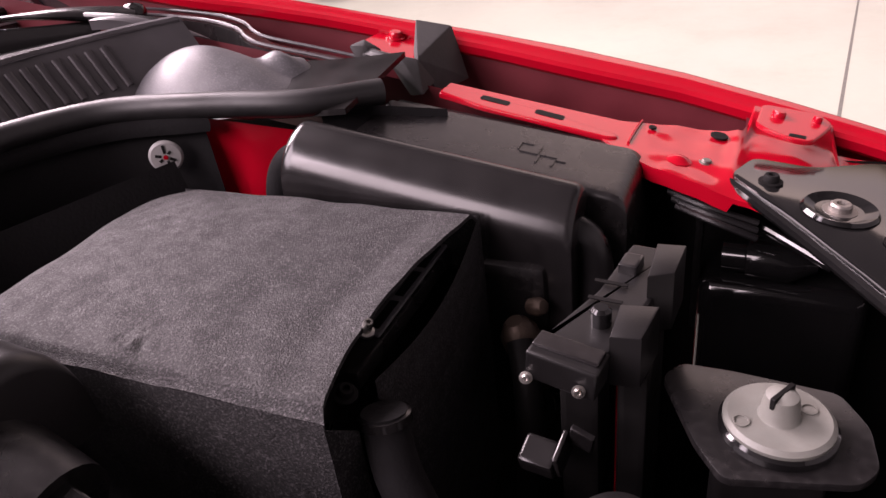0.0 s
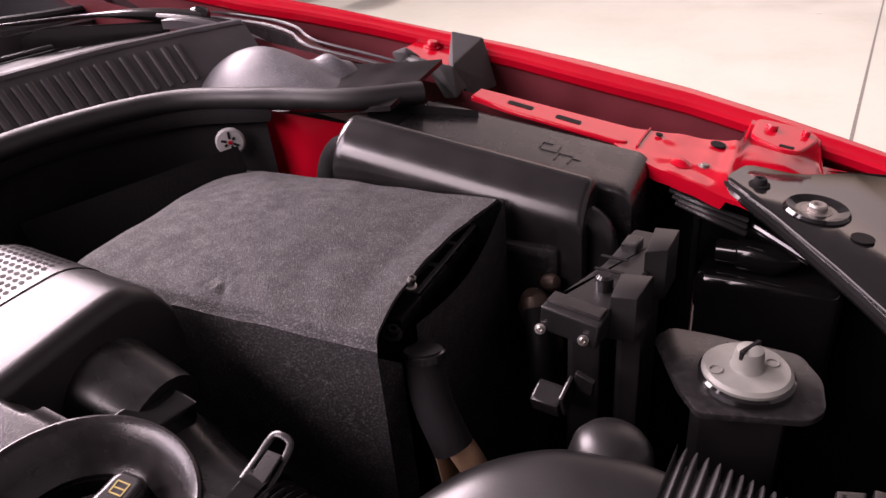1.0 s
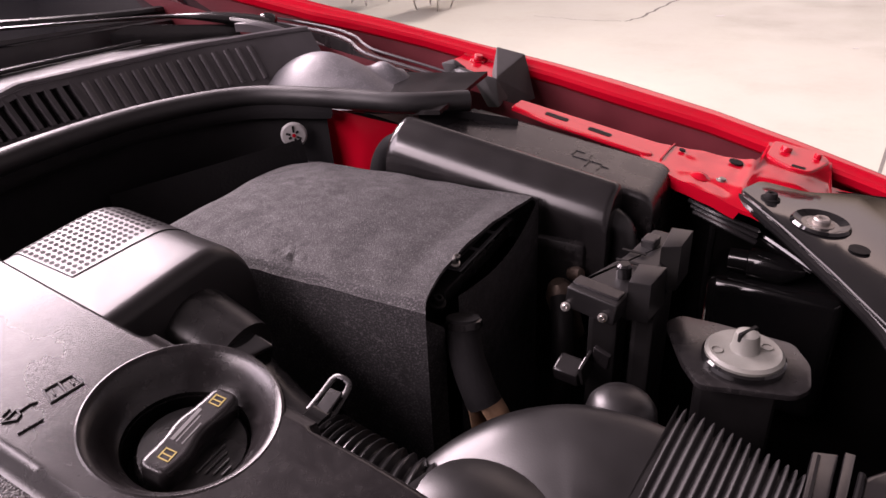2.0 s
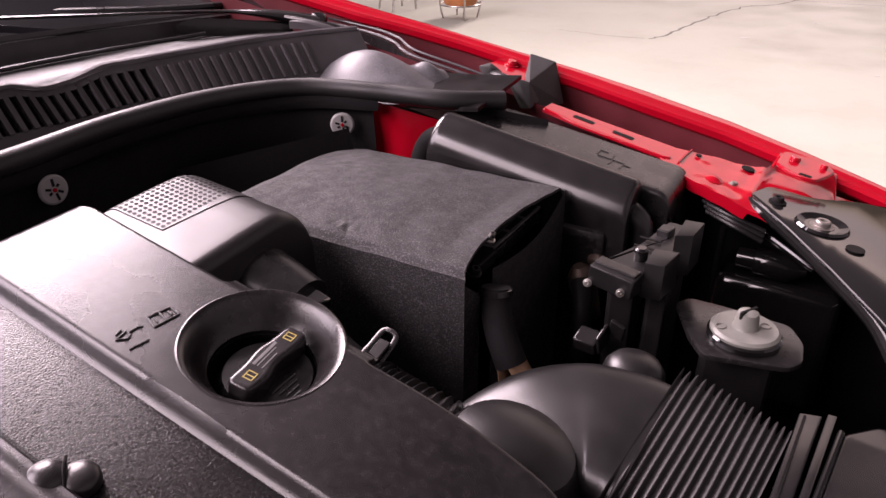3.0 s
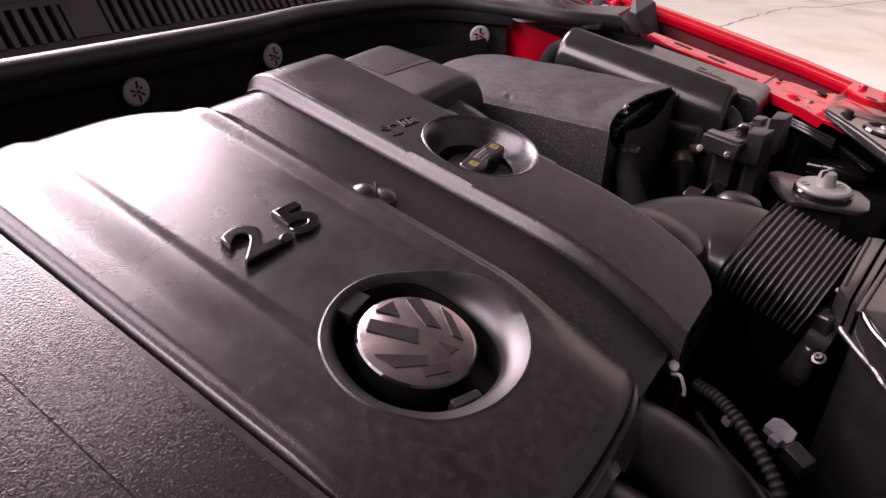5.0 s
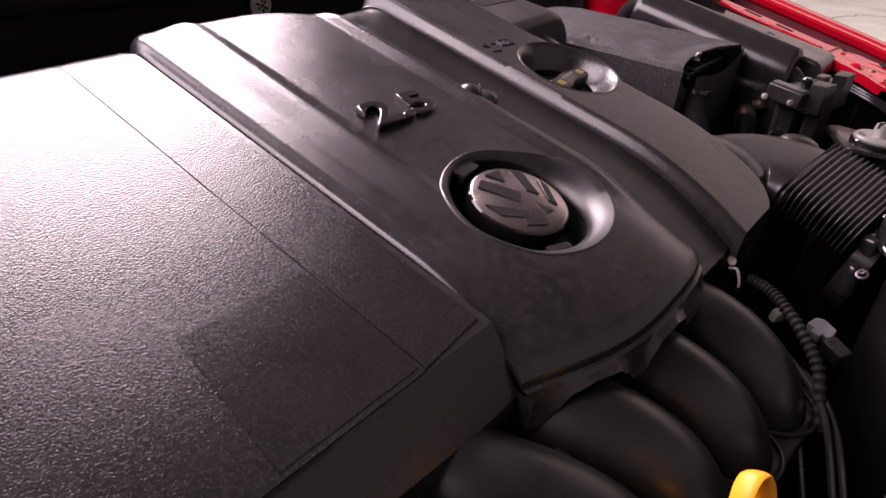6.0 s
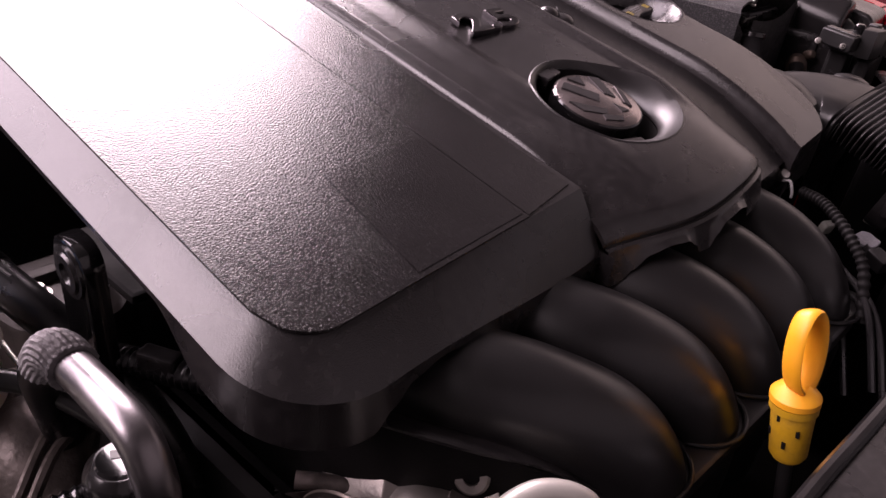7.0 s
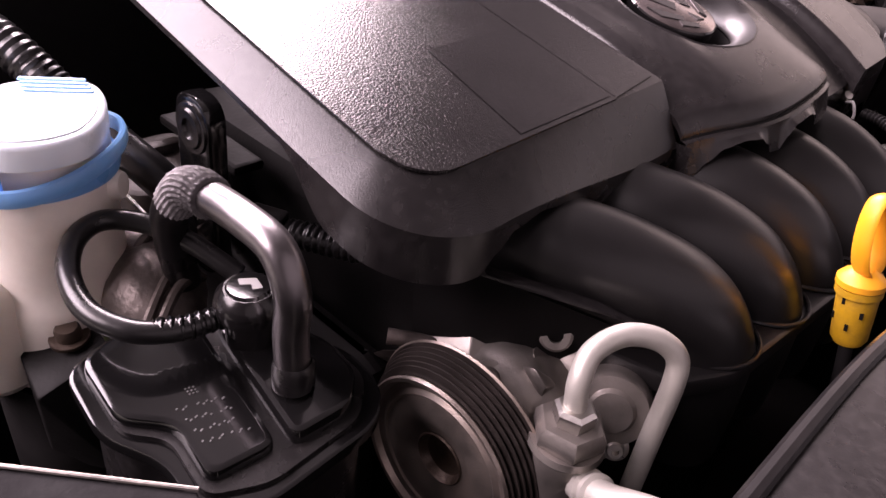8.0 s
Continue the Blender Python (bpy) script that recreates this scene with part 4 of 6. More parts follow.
for x, y, a in ((0.018, 0.285, 20), (0.049, 0.302, 70)):
    part("moulded_mark", lathe([(0.0042, 0), (0.0042, 0.0008), (0.0034, 0.0008), (0.0034, 0)], 20, pose(x, y, 0.8593)), M_CAP, cap)

# ---- engine cover ----
def cz(x, y):
    return 0.8621 - 0.2069 * x + 0.0437 * y


cover = thing("engine_cover", (-0.22, -0.25, 0.80), "large black plastic engine cover with a raised spine", "engine cover")
XR, XF, YR = -0.436, -0.043, -0.565


def edge_gap(x, y, r, x1=XF, y0=YR):
    """Distance inwards from the rounded front right corner's border."""
    a, b = x1 - x, y - y0
    if a < r and b < r:
        return r - math.hypot(r - a, r - b)
    return min(a, b)


def corner_x(y, x1, y0, r):
    d = max(0.0, r - (y - y0))
    return x1 - (r - math.sqrt(max(0.0, r * r - d * d)))


def rear(x, x0=XR, r=0.034):
    """How far the rear border rounds off."""
    e = min(r, max(0.0, x - x0))
    return 0.6 * (r - math.sqrt(max(0.0, r * r - (r - e) ** 2)))


def near_panel(u, v):
    y = YR + (-0.3125 - YR) * (v ** 1.15)
    x1 = corner_x(y, XF, YR, 0.055)
    x = XR + (x1 - XR) * (1 - (1 - u) ** 1.6)
    g = edge_gap(x, y, 0.055)
    deep = 0.019 + 0.015 * ease((y + 0.50) / 0.17)
    h = -deep * min(1.0, max(0.0, 1 - g / 0.025)) ** 1.1 - rear(x)
    return (x, y, cz(x, y) - 0.003 + h)


# lower edge of the panel's skirt, below the cover's plane: arches over the runners, legs between them
SKIRT = [(-0.530, 0.051), (-0.518, 0.050), (-0.505, 0.040), (-0.492, 0.031), (-0.470, 0.028), (-0.452, 0.031), (-0.440, 0.040), (-0.428, 0.054), (-0.412, 0.056), (-0.398, 0.048), (-0.388, 0.0435), (-0.360, 0.0425), (-0.345, 0.046), (-0.335, 0.053), (-0.325, 0.055)]


def drop(p):
    if p.x < -0.085 or p.y < -0.53:
        low = 0.026 + 0.025 * ease((p.x + 0.15) / 0.04)
    else:
        low = steps(p.y, SKIRT)
    return max(0.002, p.z - cz(p.x, p.y) + low)


part("near_panel", sheet(near_panel, 90, 150, skirt=drop), M_COVER, cover, angle=30)


def field(y0, y1, r):
    def fn(u, v):
        y = y0 + (y1 - y0) * v
        x1 = corner_x(y, -0.068, y0, r) if r else -0.069 - 0.10 * (y - y0)
        x = XR + 0.012 + (x1 - XR - 0.012) * u
        return (x, y, cz(x, y) - 0.0021 - rear(x))
    return fn


part("grained_field", sheet(field(-0.5465, -0.3705, 0.030), 60, 40, skirt=0.0015), M_GRAIN, cover, "grained black field")
part("grained_field", sheet(field(-0.3695, -0.318, 0), 60, 20, skirt=0.0015), M_GRAIN, cover, "grained black field")

# smooth rubbed patch at the front of the field
part("rubbed_patch", sheet(lambda u, v: ((x := -0.157 + 0.0855 * u), (y := -0.463 + 0.0905 * v + 0.010 * (1 - u) * (1 - v)), cz(x, y) - 0.0017), 20, 20), M_RUBBED, cover, "darker rubbed patch")

BX, BY = -0.126, -0.2005
RX, RY = -0.1208, -0.1950


def recess_rim(a):
    """Radius of the recess round the emblem, flattened towards the rear left."""
    c, s_ = math.cos(a) / 0.0590, math.sin(a) / 0.0695
    return (1 - 0.13 * math.exp(-((a % (2 * math.pi) - 2.32) / 0.55) ** 2)) / math.hypot(c, s_)


def recess_hole(a):
    """Radius of the hole in the recess, its centre set off to the rear right."""
    bx, by = 0.0055, 0.0030
    along_ = -(bx * math.cos(a) + by * math.sin(a))
    return min(recess_rim(a) - 0.0012, along_ + math.sqrt(along_ ** 2 + 0.0510 ** 2 - bx * bx - by * by))


SPINE = [(-0.3125, -0.010), (-0.3075, -0.001), (-0.300, 0.0025), (-0.285, 0.003), (-0.256, 0.0065), (-0.240, 0.0035), (-0.135, 0.0035), (-0.119, 0.007), (-0.108, 0.004), (-0.0995, -0.007)]


def nose_x(y):
    """Front border of the spine in plan."""
    if y < -0.175:
        return -0.0075 - 0.0345 * abs((y + 0.175) / 0.1375) ** 2.6
    return -0.0075 - 0.010 * abs((y + 0.175) / 0.0755) ** 2.6


def spine_side(x):
    return -0.0995 - 0.012 * ease((x + 0.12) / 0.10)


def spine_back(y):
    """Rear border of the spine in plan, its left corner rounded off."""
    return -0.448 + 0.046 * (max(0.0, y + 0.20) / 0.1) ** 2.2 + 0.03 * max(0.0, (-0.29 - y) / 0.0225) ** 2


def spine_h(x, y):
    v = min(1.0, max(0.0, (y + 0.3125) / (spine_side(x) + 0.3125)))
    f = ease((x + 0.13) / 0.08)
    h = steps(-0.3125 + 0.213 * v, SPINE) * (1 - f) + f * (0.006 - 0.012 * abs(2 * v - 1) ** 5)
    d, deep = nose_x(y) - x, 0.020 - 0.048 * (y + 0.3125)
    h -= (deep - 0.002) * max(0.0, 1 - d / 0.095) ** 2.0 + 0.004 * max(0.0, 1 - d / 0.010) ** 2
    return cz(x, y) + h - rear(x, spine_back(y), 0.034)


def spine(u, v):
    y = -0.3125 + 0.213 * v
    back = spine_back(y)
    x = back + (nose_x(y) - back) * (1 - (1 - u) ** 1.25)
    y = -0.3125 + (spine_side(x) + 0.3125) * v
    return (x, y, spine_h(x, y))


def off_recess(u, v):
    p = spine(u, v)
    return math.hypot(p[0] - RX, p[1] - RY) > 0.99 * recess_rim(math.atan2(p[1] - RY, p[0] - RX))


part("spine_panel", sheet(spine, 300, 160, skirt=0.004, keep=off_recess), M_COVER, cover, "raised centre spine")

# bowl round the emblem, wide on its front left side
bowl = bmesh.new()
rings = []
for k in range(7):
    ring = []
    for i in range(96):
        a = 2 * math.pi * i / 96
        d = Vector((math.cos(a), math.sin(a), 0))
        o, e, q = (Vector((RX, RY, 0)) + d * r for r in (recess_rim(a) + 0.0022, recess_rim(a), recess_hole(a)))
        w = (e - q).length
        if k == 0:
            p = o
            p.z = spine_h(p.x, p.y) - 0.0006
        elif k < 5:
            t = (k - 1) / 3
            p = e.lerp(q, t)
            p.z = spine_h(e.x, e.y) * (1 - t) + (cz(q.x, q.y) + 0.002) * t + 0.0007 - 0.50 * w * t ** 1.4 - 0.0015 * (k == 4)
        else:
            p = q.lerp(Vector((RX, RY, 0)), 0.01)
            p.z = cz(q.x, q.y) - (0.0015 if k == 5 else 0.034) - 0.5 * w
        ring.append(bowl.verts.new(p))
    rings.append(ring)
for a, b in zip(rings[:6], rings[1:6]):
    for i in range(96):
        bowl.faces.new((a[i], a[(i + 1) % 96], b[(i + 1) % 96], b[i]))
well = bmesh.new()
wall = [[well.verts.new((v.co.x, v.co.y, v.co.z - 0.001)) for v in ring] for ring in rings[4:]]
for a, b in zip(wall[1:], wall[2:]):
    for i in range(96):
        well.faces.new((a[i], a[(i + 1) % 96], b[(i + 1) % 96], b[i]))
bmesh.ops.delete(bowl, geom=rings[6], context="VERTS")
bmesh.ops.delete(well, geom=wall[0], context="VERTS")
# wall and floor coloured near-black, for the shade deep in the hole
part("recess_wall", well, M_DARK, cover, "recess wall, near-black for its shade")
part("emblem_bowl", bowl, M_HOOD, cover, "sloping bowl round the emblem", angle=50)
rm = Matrix.Translation((-0.1272, -0.1955, cz(-0.1272, -0.1955) - 0.0042)) @ along((0, 0, 0), (0.2069, -0.0437, 1))
part("recess_floor", lathe([(0, -0.030), (0.056, -0.030), (0.056, -0.0295), (0, -0.0295)], 48, rm), M_DARK, cover)
for a, r, w, z in ((112, 0.041, 0.012, 0.0040), (-98, 0.046, 0.010, -0.002)):
    part("recess_tab", box(r, 0.0545 if z > 0 else 0.0525, -w, w, z - 0.010, z, 0.0012, m=rm @ pose(0, 0, 0, 0, 0, a)), M_COVER, cover)

# lip and skirt hanging below the spine's front border
LEGS = [(-0.3125, 0.022), (-0.306, 0.021), (-0.300, 0.014), (-0.290, 0.006), (-0.275, 0.003), (-0.260, 0.004), (-0.250, 0.010), (-0.243, 0.018), (-0.232, 0.019), (-0.224, 0.010), (-0.216, 0.003), (-0.195, 0.002), (-0.180, 0.006), (-0.170, 0.018), (-0.150, 0.020), (-0.125, 0.018)]
border = [Vector(spine(1.0, k / 120)) for k in range(121)]


def skirt_at(u, v):
    p = border[round(u * 120)]
    if v < 0.4:
        t = v / 0.4
        return (p.x - 0.001 + 0.0055 * t, p.y, p.z - 0.0055 + 0.0012 * math.sin(math.pi * t))
    t = (v - 0.4) / 0.6
    return (p.x + 0.0045 + 0.006 * t, p.y, p.z - 0.0055 - 0.0015 * (t > 0) - (steps(p.y, LEGS)) * t)


part("spine_skirt", sheet(skirt_at, 120, 10), M_COVER, cover, "lip and skirt with arches")
part("skirt_end", sheet(lambda u, v: (border[0].x + 0.010 * (1 - u) - 0.06 * u, -0.3135, border[0].z - 0.006 - 0.022 * v), 6, 4), M_COVER, cover)
part("seam", sweep([p + Vector((0.0004, 0, -0.0045)) for p in border[1::4]], 0.0012, 8, 1), M_DARK, cover, "dark seam under the front lip")


def strip(u, v):
    x = XR + (-0.012 - XR) * u
    y = spine_side(x) - 0.003 + (-0.0405 - spine_side(x) + 0.003) * v
    h = -0.006 - 0.030 * max(0.0, 1 - (-0.012 - x) / 0.12) ** 2 - rear(x)
    return (x, y, cz(x, y) + h)


part("grained_strip", sheet(strip, 80, 20, skirt=0.02), M_GRAIN, cover, "recessed grained strip")

OX, OY = -0.222, 0.029


def left_y(x):
    return 0.066 - (0.0 if x < -0.040 else 0.036 - math.sqrt(max(0.0, 0.036 ** 2 - (x + 0.040) ** 2)))


def left_panel(u, v):
    x = XR - 0.005 + (-0.005 - XR + 0.005) * u
    y1 = left_y(x)
    d = abs(x - OX)
    if d < 0.0535:
        y1 = max(y1, OY + math.sqrt(0.0535 ** 2 - d * d))
    y = -0.0415 + (y1 + 0.0415) * v
    r = math.hypot(x - OX, y - OY)
    h = 0.006 - 0.012 * (1 - ease((y + 0.0415) / 0.0085)) - 0.012 * (1 - ease((y1 - y) / 0.010)) * (0.3 if d < 0.06 else 1)
    h -= 0.027 * max(0.0, 1 - (-0.005 - x) / 0.13) ** 2 + rear(x, XR - 0.005)
    return (x, y, cz(x, y) + h)


def off_hole(u, v):
    p = left_panel(u, v)
    return math.hypot(p[0] - OX, p[1] - OY) > 0.0512


part("left_panel", sheet(left_panel, 210, 62, skirt=0.045, keep=off_hole), M_COVER, cover, "smooth panel with the filler opening")
tiltm = Matrix(((0.979, 0, 0.2025), (0, 1, -0.043), (-0.2026, 0.042, 0.978))).to_4x4()
fm = Matrix.Translation((OX, OY, cz(OX, OY) + 0.006)) @ tiltm
part("filler_rim", lathe([(0.0545, -0.0020), (0.0535, -0.0002), (0.0520, 0.0004), (0.0500, -0.0004), (0.0478, -0.0025), (0.0450, -0.0065), (0.0420, -0.0120), (0.0390, -0.0180), (0.0365, -0.0212), (0.0350, -0.0225), (0.0345, -0.0260)], 64, fm), M_COVER, cover, "bowl-shaped filler rim")
part("filler_well", lathe([(0.0348, -0.022), (0.034, -0.045), (0.0, -0.045)], 48, fm), M_DARK, cover)

# raised knob on the spine's edge
for x, y, r, h in ((-0.2415, -0.1078, 0.0112, 0.0085), (-0.2305, -0.0980, 0.0105, 0.0052)):
    dome_pts = [(r * math.sin(a), h * math.cos(a)) for a in np.linspace(0, math.pi / 2, 9)] + [(r * 1.02, -0.004)]
    part("hinge_knob", lathe(dome_pts, 28, Matrix.Translation((x, y, cz(x, y))) @ tiltm), M_COVER, cover)
part("knob_seam", sweep([(-0.2405, -0.0965, cz(-0.2405, -0.0965) + 0.0065), (-0.2350, -0.1020, cz(-0.2350, -0.1020) + 0.0062), (-0.2270, -0.1085, cz(-0.2270, -0.1085) + 0.0015)], 0.0011, 8, 5), M_DARK, cover, "dark seam between the lobes")

# oil filler cap
oil = thing("oil_cap", (OX, OY, cz(OX, OY) - 0.035), "black oil filler cap with a printed grip bar", "cap")
om = Matrix.Translation((OX, OY, cz(OX, OY) - 0.021)) @ tiltm
part("disc", lathe([(0, -0.010), (0.031, -0.010), (0.031, 0), (0.029, 0.003), (0, 0.004)], 40, om), M_BLACK, oil)
gm = om @ pose(0, 0.002, 0, 0, 0, 6)
grip = part("grip", prism(rounded([(-0.011, -0.032), (0.008, -0.032), (0.010, -0.014), (0.006, 0.0), (0.009, 0.014), (0.009, 0.031), (-0.008, 0.031), (-0.009, 0.014), (-0.012, 0.0), (-0.010, -0.014)], 0.006), 0.002, 0.0175, 0.003, 3, m=gm), M_COVER, oil)
for y in (-0.021, 0.021):
    part("icon", join(*[box(a, a + c, y + b, y + b + d, 0.0172, 0.0178, m=gm) for a, b, c, d in ((-0.0035, -0.0035, 0.0007, 0.007), (0.0028, -0.0035, 0.0007, 0.007), (-0.0035, -0.0035, 0.007, 0.0007), (-0.0035, 0.0030, 0.007, 0.0007), (-0.003, -0.0004, 0.006, 0.0007))]), M_ICON, grip, "small yellow printed symbol")
part("print", join(*[box(-0.0055 + 0.0036 * k, -0.0055 + 0.0036 * k + (0.0022 if k == 0 else 0.0008), -0.012, 0.012 - 0.004 * k, 0.0172, 0.0177, m=gm) for k in range(3)]), M_PRINT, grip, "pale printed bars")
part("print", join(*[box(0.014 + 0.004 * k, 0.0148 + 0.004 * k, -0.012 + 0.002 * k, 0.010 - 0.003 * k, 0.0035, 0.0045, m=om) for k in range(4)]), M_PRINT, oil)

# symbols moulded next to the filler
def stroke(x0, y0, x1, y1, w=0.0011):
    """A raised bar between two points of the cover."""
    l = math.hypot(x1 - x0, y1 - y0)
    x, y = (x0 + x1) / 2, (y0 + y1) / 2
    return box(-l / 2 - w / 2, l / 2 + w / 2, -w / 2, w / 2, -0.0008, 0.0011, 0.0003, 1, m=Matrix.Translation((x, y, cz(x, y) + 0.006)) @ tiltm @ pose(0, 0, 0, 0, 0, math.degrees(math.atan2(y1 - y0, x1 - x0))))


def outline(pts):
    return [stroke(*a, *b) for a, b in zip(pts, pts[1:])]


part("book_symbol", join(*outline([(-0.2910, -0.0010), (-0.2880, 0.0150), (-0.2790, 0.0140), (-0.2810, -0.0040), (-0.2910, -0.0010)]), *outline([(-0.2895, 0.0070), (-0.2800, 0.0050)]), *outline([(-0.2875, 0.0014), (-0.2835, 0.0004)]), *outline([(-0.2858, 0.0114), (-0.2822, 0.0108)])), M_BLACK, cover, "small moulded book symbol")
part("oil_symbol", join(*outline([(-0.2890, -0.0260), (-0.2908, -0.0170), (-0.2862, -0.0178), (-0.2848, -0.0211), (-0.2890, -0.0260)]), *outline([(-0.2886, -0.0169), (-0.2886, -0.0112), (-0.2870, -0.0080)]), *outline([(-0.2926, -0.0230), (-0.2934, -0.0190)])), M_BLACK, cover, "small moulded oil can symbol")
part("moulded_bars", join(*outline([(-0.2770, -0.0260), (-0.2764, -0.0224)]), *outline([(-0.2762, -0.0212), (-0.2755, -0.0170)]), *outline([(-0.2753, -0.0158), (-0.2750, -0.0140)])), M_BLACK, cover)

# figures and round emblem
slope = Matrix(((0, -0.979, 0.2025), (1, 0, -0.043), (0, 0.203, 0.978))).to_4x4()
letters("2.5", 0.037, 0.0020, Matrix.Translation((-0.2455, -0.1945, cz(-0.2455, -0.1945) + 0.0052)) @ slope @ Matrix(((1.62, 0.10, 0, 0), (0, 1.10, 0, 0), (0, 0, 1, 0), (0, 0, 0, 1))), "figure_mark", M_DARKCHROME, cover, "chrome figures two point five")
bm_ = Matrix.Translation((BX, BY, cz(BX, BY) - 0.004)) @ along((0, 0, 0), (0.24, -0.06, 1))
emblem = part("emblem", lathe([(0, -0.022), (0.0365, -0.022), (0.0375, -0.001), (0.037, 0.0030), (0.0358, 0.0042)], 56, bm_), M_GLOSS, cover, "round emblem")
part("emblem_face", lathe([(0.0360, 0.0040), (0.034, 0.0050), (0.0, 0.0058)], 56, bm_), M_SATIN, emblem, "satin silver face")
EZ = cz(BX, BY) - 0.004 + 0.24 * BX - 0.06 * BY
for shape in (((-0.029, -0.002), (-0.027, 0.012), (-0.016, 0.005)), ((-0.023, 0.020), (-0.017, 0.027), (0.007, 0.016), (-0.001, 0.011)), ((-0.004, 0.031), (0.005, 0.030), (0.022, 0.018), (0.015, 0.017)), ((-0.027, -0.010), (-0.002, 0.005), (0.005, -0.005), (-0.023, -0.019)), ((0.011, 0.005), (0.024, 0.010), (0.022, 0.002)), ((-0.008, -0.030), (0.014, -0.008), (0.018, -0.014), (0.006, -0.029)), ((0.022, -0.022), (0.030, -0.008), (0.026, -0.004), (0.016, -0.018))):
    part("emblem_bar", prism([(BX + a, BY + b) for a, b in shape], EZ + 0.0048, EZ + 0.0063, slope=(-0.24, 0.06)), M_GREY, emblem)

# vented housing at the rear of the cover
GX0, GX1, GY0, GY1 = -0.436, -0.306, 0.050, 0.178


def fall(e, r):
    return 0.0 if e >= r else r - math.sqrt(max(0.0, r * r - (r - max(0.0, e)) ** 2))


def hood_z(x, y):
    return cz(x, y) + 0.0050 + 0.095 * (x + 0.306) + 0.03 * (min(y, 0.12) - 0.05)


HOOD = (0.024, 0.010, 0.003, 0.040)
hous = part("vent_housing", moulded(GX0, GX1, GY0, GY1, hood_z, HOOD, 0.87, 10), M_HOOD, cover, "housing with a perforated grille")


def hood(x, y):
    return hood_z(x, y) - fall(x - GX0, HOOD[0]) - fall(GX1 - x, HOOD[1]) - fall(y - GY0, HOOD[2]) - fall(GY1 - y, HOOD[3])


cells = bmesh.new()
for i in range(13):
    for j in range(17):
        x, y = -0.4300 + 0.0053 * i, 0.0790 + 0.0053 * j
        if x > -0.3660 + 0.10 * (y - 0.080) or y > 0.166:
            continue
        n = Vector((hood(x - 0.001, y) - hood(x + 0.001, y), hood(x, y - 0.001) - hood(x, y + 0.001), 0.002)).normalized()
        m = along(Vector((x, y, hood(x, y))) + n * 0.0011, n)
        cells.faces.new([cells.verts.new(m @ Vector((0.0018 * math.cos(k * math.pi / 4), 0.0018 * math.sin(k * math.pi / 4), 0))) for k in range(8)])


def grille(u, v):
    y = 0.0755 + 0.0935 * v
    x = -0.4335 + (-0.3630 + 0.10 * (y - 0.080) + 0.4335) * u
    return (x, y, hood(x, y) + 0.0008)


part("grille", sheet(grille, 40, 40, skirt=0.0015), M_HOOD, hous, "smooth grille inset")
part("perforation", cells, M_DARK, hous, "dark perforations", smooth=False)["kind"] = "stuff"

# ---- intake: neck, sensor, hose, elbow, bellows, air box ----
intake = thing("intake_duct", (-0.15, 0.12, 0.80), "black plastic intake duct with hose, elbow and bellows", "duct")
part("neck", sweep([(-0.345, 0.118, 0.890), (-0.315, 0.118, 0.884), (-0.285, 0.117, 0.876), (-0.27, 0.117, 0.872)], lambda t: 0.037 - 0.006 * t, 28, 6), M_BLACK, intake)
part("neck_ring", lathe([(0.034, 0), (0.038, 0.002), (0.038, 0.008), (0.034, 0.010)], 32, along((-0.335, 0.118, 0.888), (1, 0, -0.2))), M_BLACK, intake)
part("sensor", box(-0.013, 0.013, -0.020, 0.020, -0.010, 0.006, 0.002, m=pose(-0.260, 0.106, 0.890, -8, 10, -8)), M_GLOSS, intake, "flow sensor housing")
part("sensor_tube", sweep([(-0.275, 0.113, 0.862), (-0.24, 0.104, 0.845), (-0.205, 0.097, 0.835)], 0.028, 24, 4), M_BLACK, intake)
part("hose_clamp", lathe([(0.031, 0), (0.0345, 0), (0.0345, 0.012), (0.031, 0.012)], 32, along((-0.208, 0.097, 0.835), (1, 0, -0.22))), M_GLOSS, intake)
part("clamp_frame", sweep([(-0.206, 0.106, 0.862), (-0.206, 0.120, 0.864), (-0.204, 0.133, 0.869), (-0.198, 0.135, 0.870), (-0.191, 0.132, 0.868), (-0.190, 0.118, 0.863), (-0.189, 0.102, 0.860)], 0.0016, 8, 5, flat=(1, 1.5)), M_BLACK, intake, "raised wire frame of the clamp")
part("clamp_tongue", join(box(-0.005, 0.005, -0.016, 0.010, -0.001, 0.0015, 0.0006, 1, m=pose(-0.195, 0.114, 0.866, 14, 4, 0)), box(-0.010, 0.010, -0.004, 0.004, -0.006, 0.001, 0.001, 1, m=pose(-0.195, 0.100, 0.863, 0, 4, 0))), M_BLACK, intake)
part("corrugated_hose", sweep([(-0.20, 0.096, 0.834), (-0.17, 0.094, 0.828), (-0.13, 0.095, 0.820), (-0.09, 0.105, 0.805)], lambda t: 0.031 + 0.0022 * math.sin(t * 2 * math.pi * 17), 24, 45), M_RUBBER, intake, "corrugated black hose")
part("elbow", sweep([(-0.004, 0.149, 0.8055), (-0.020, 0.150, 0.8080), (-0.042, 0.147, 0.8085), (-0.066, 0.132, 0.804), (-0.088, 0.105, 0.788), (-0.105, 0.06, 0.75)], lambda t: 0.0575 - 0.006 * t, 52, 8, flat=(0.89, 1.06), power=4.6, side=(0, -0.12, 1)), M_RUN, intake, "wide smooth elbow")
part("elbow_bulge", lathe([(0, 0.034), (0.018, 0.032), (0.034, 0.023), (0.043, 0.004), (0.045, -0.05)], 32, pose(-0.073, 0.082, 0.836, 0, 12, 0) @ Matrix.Diagonal((1.18, 1.1, 1, 1))), M_RUN, intake)
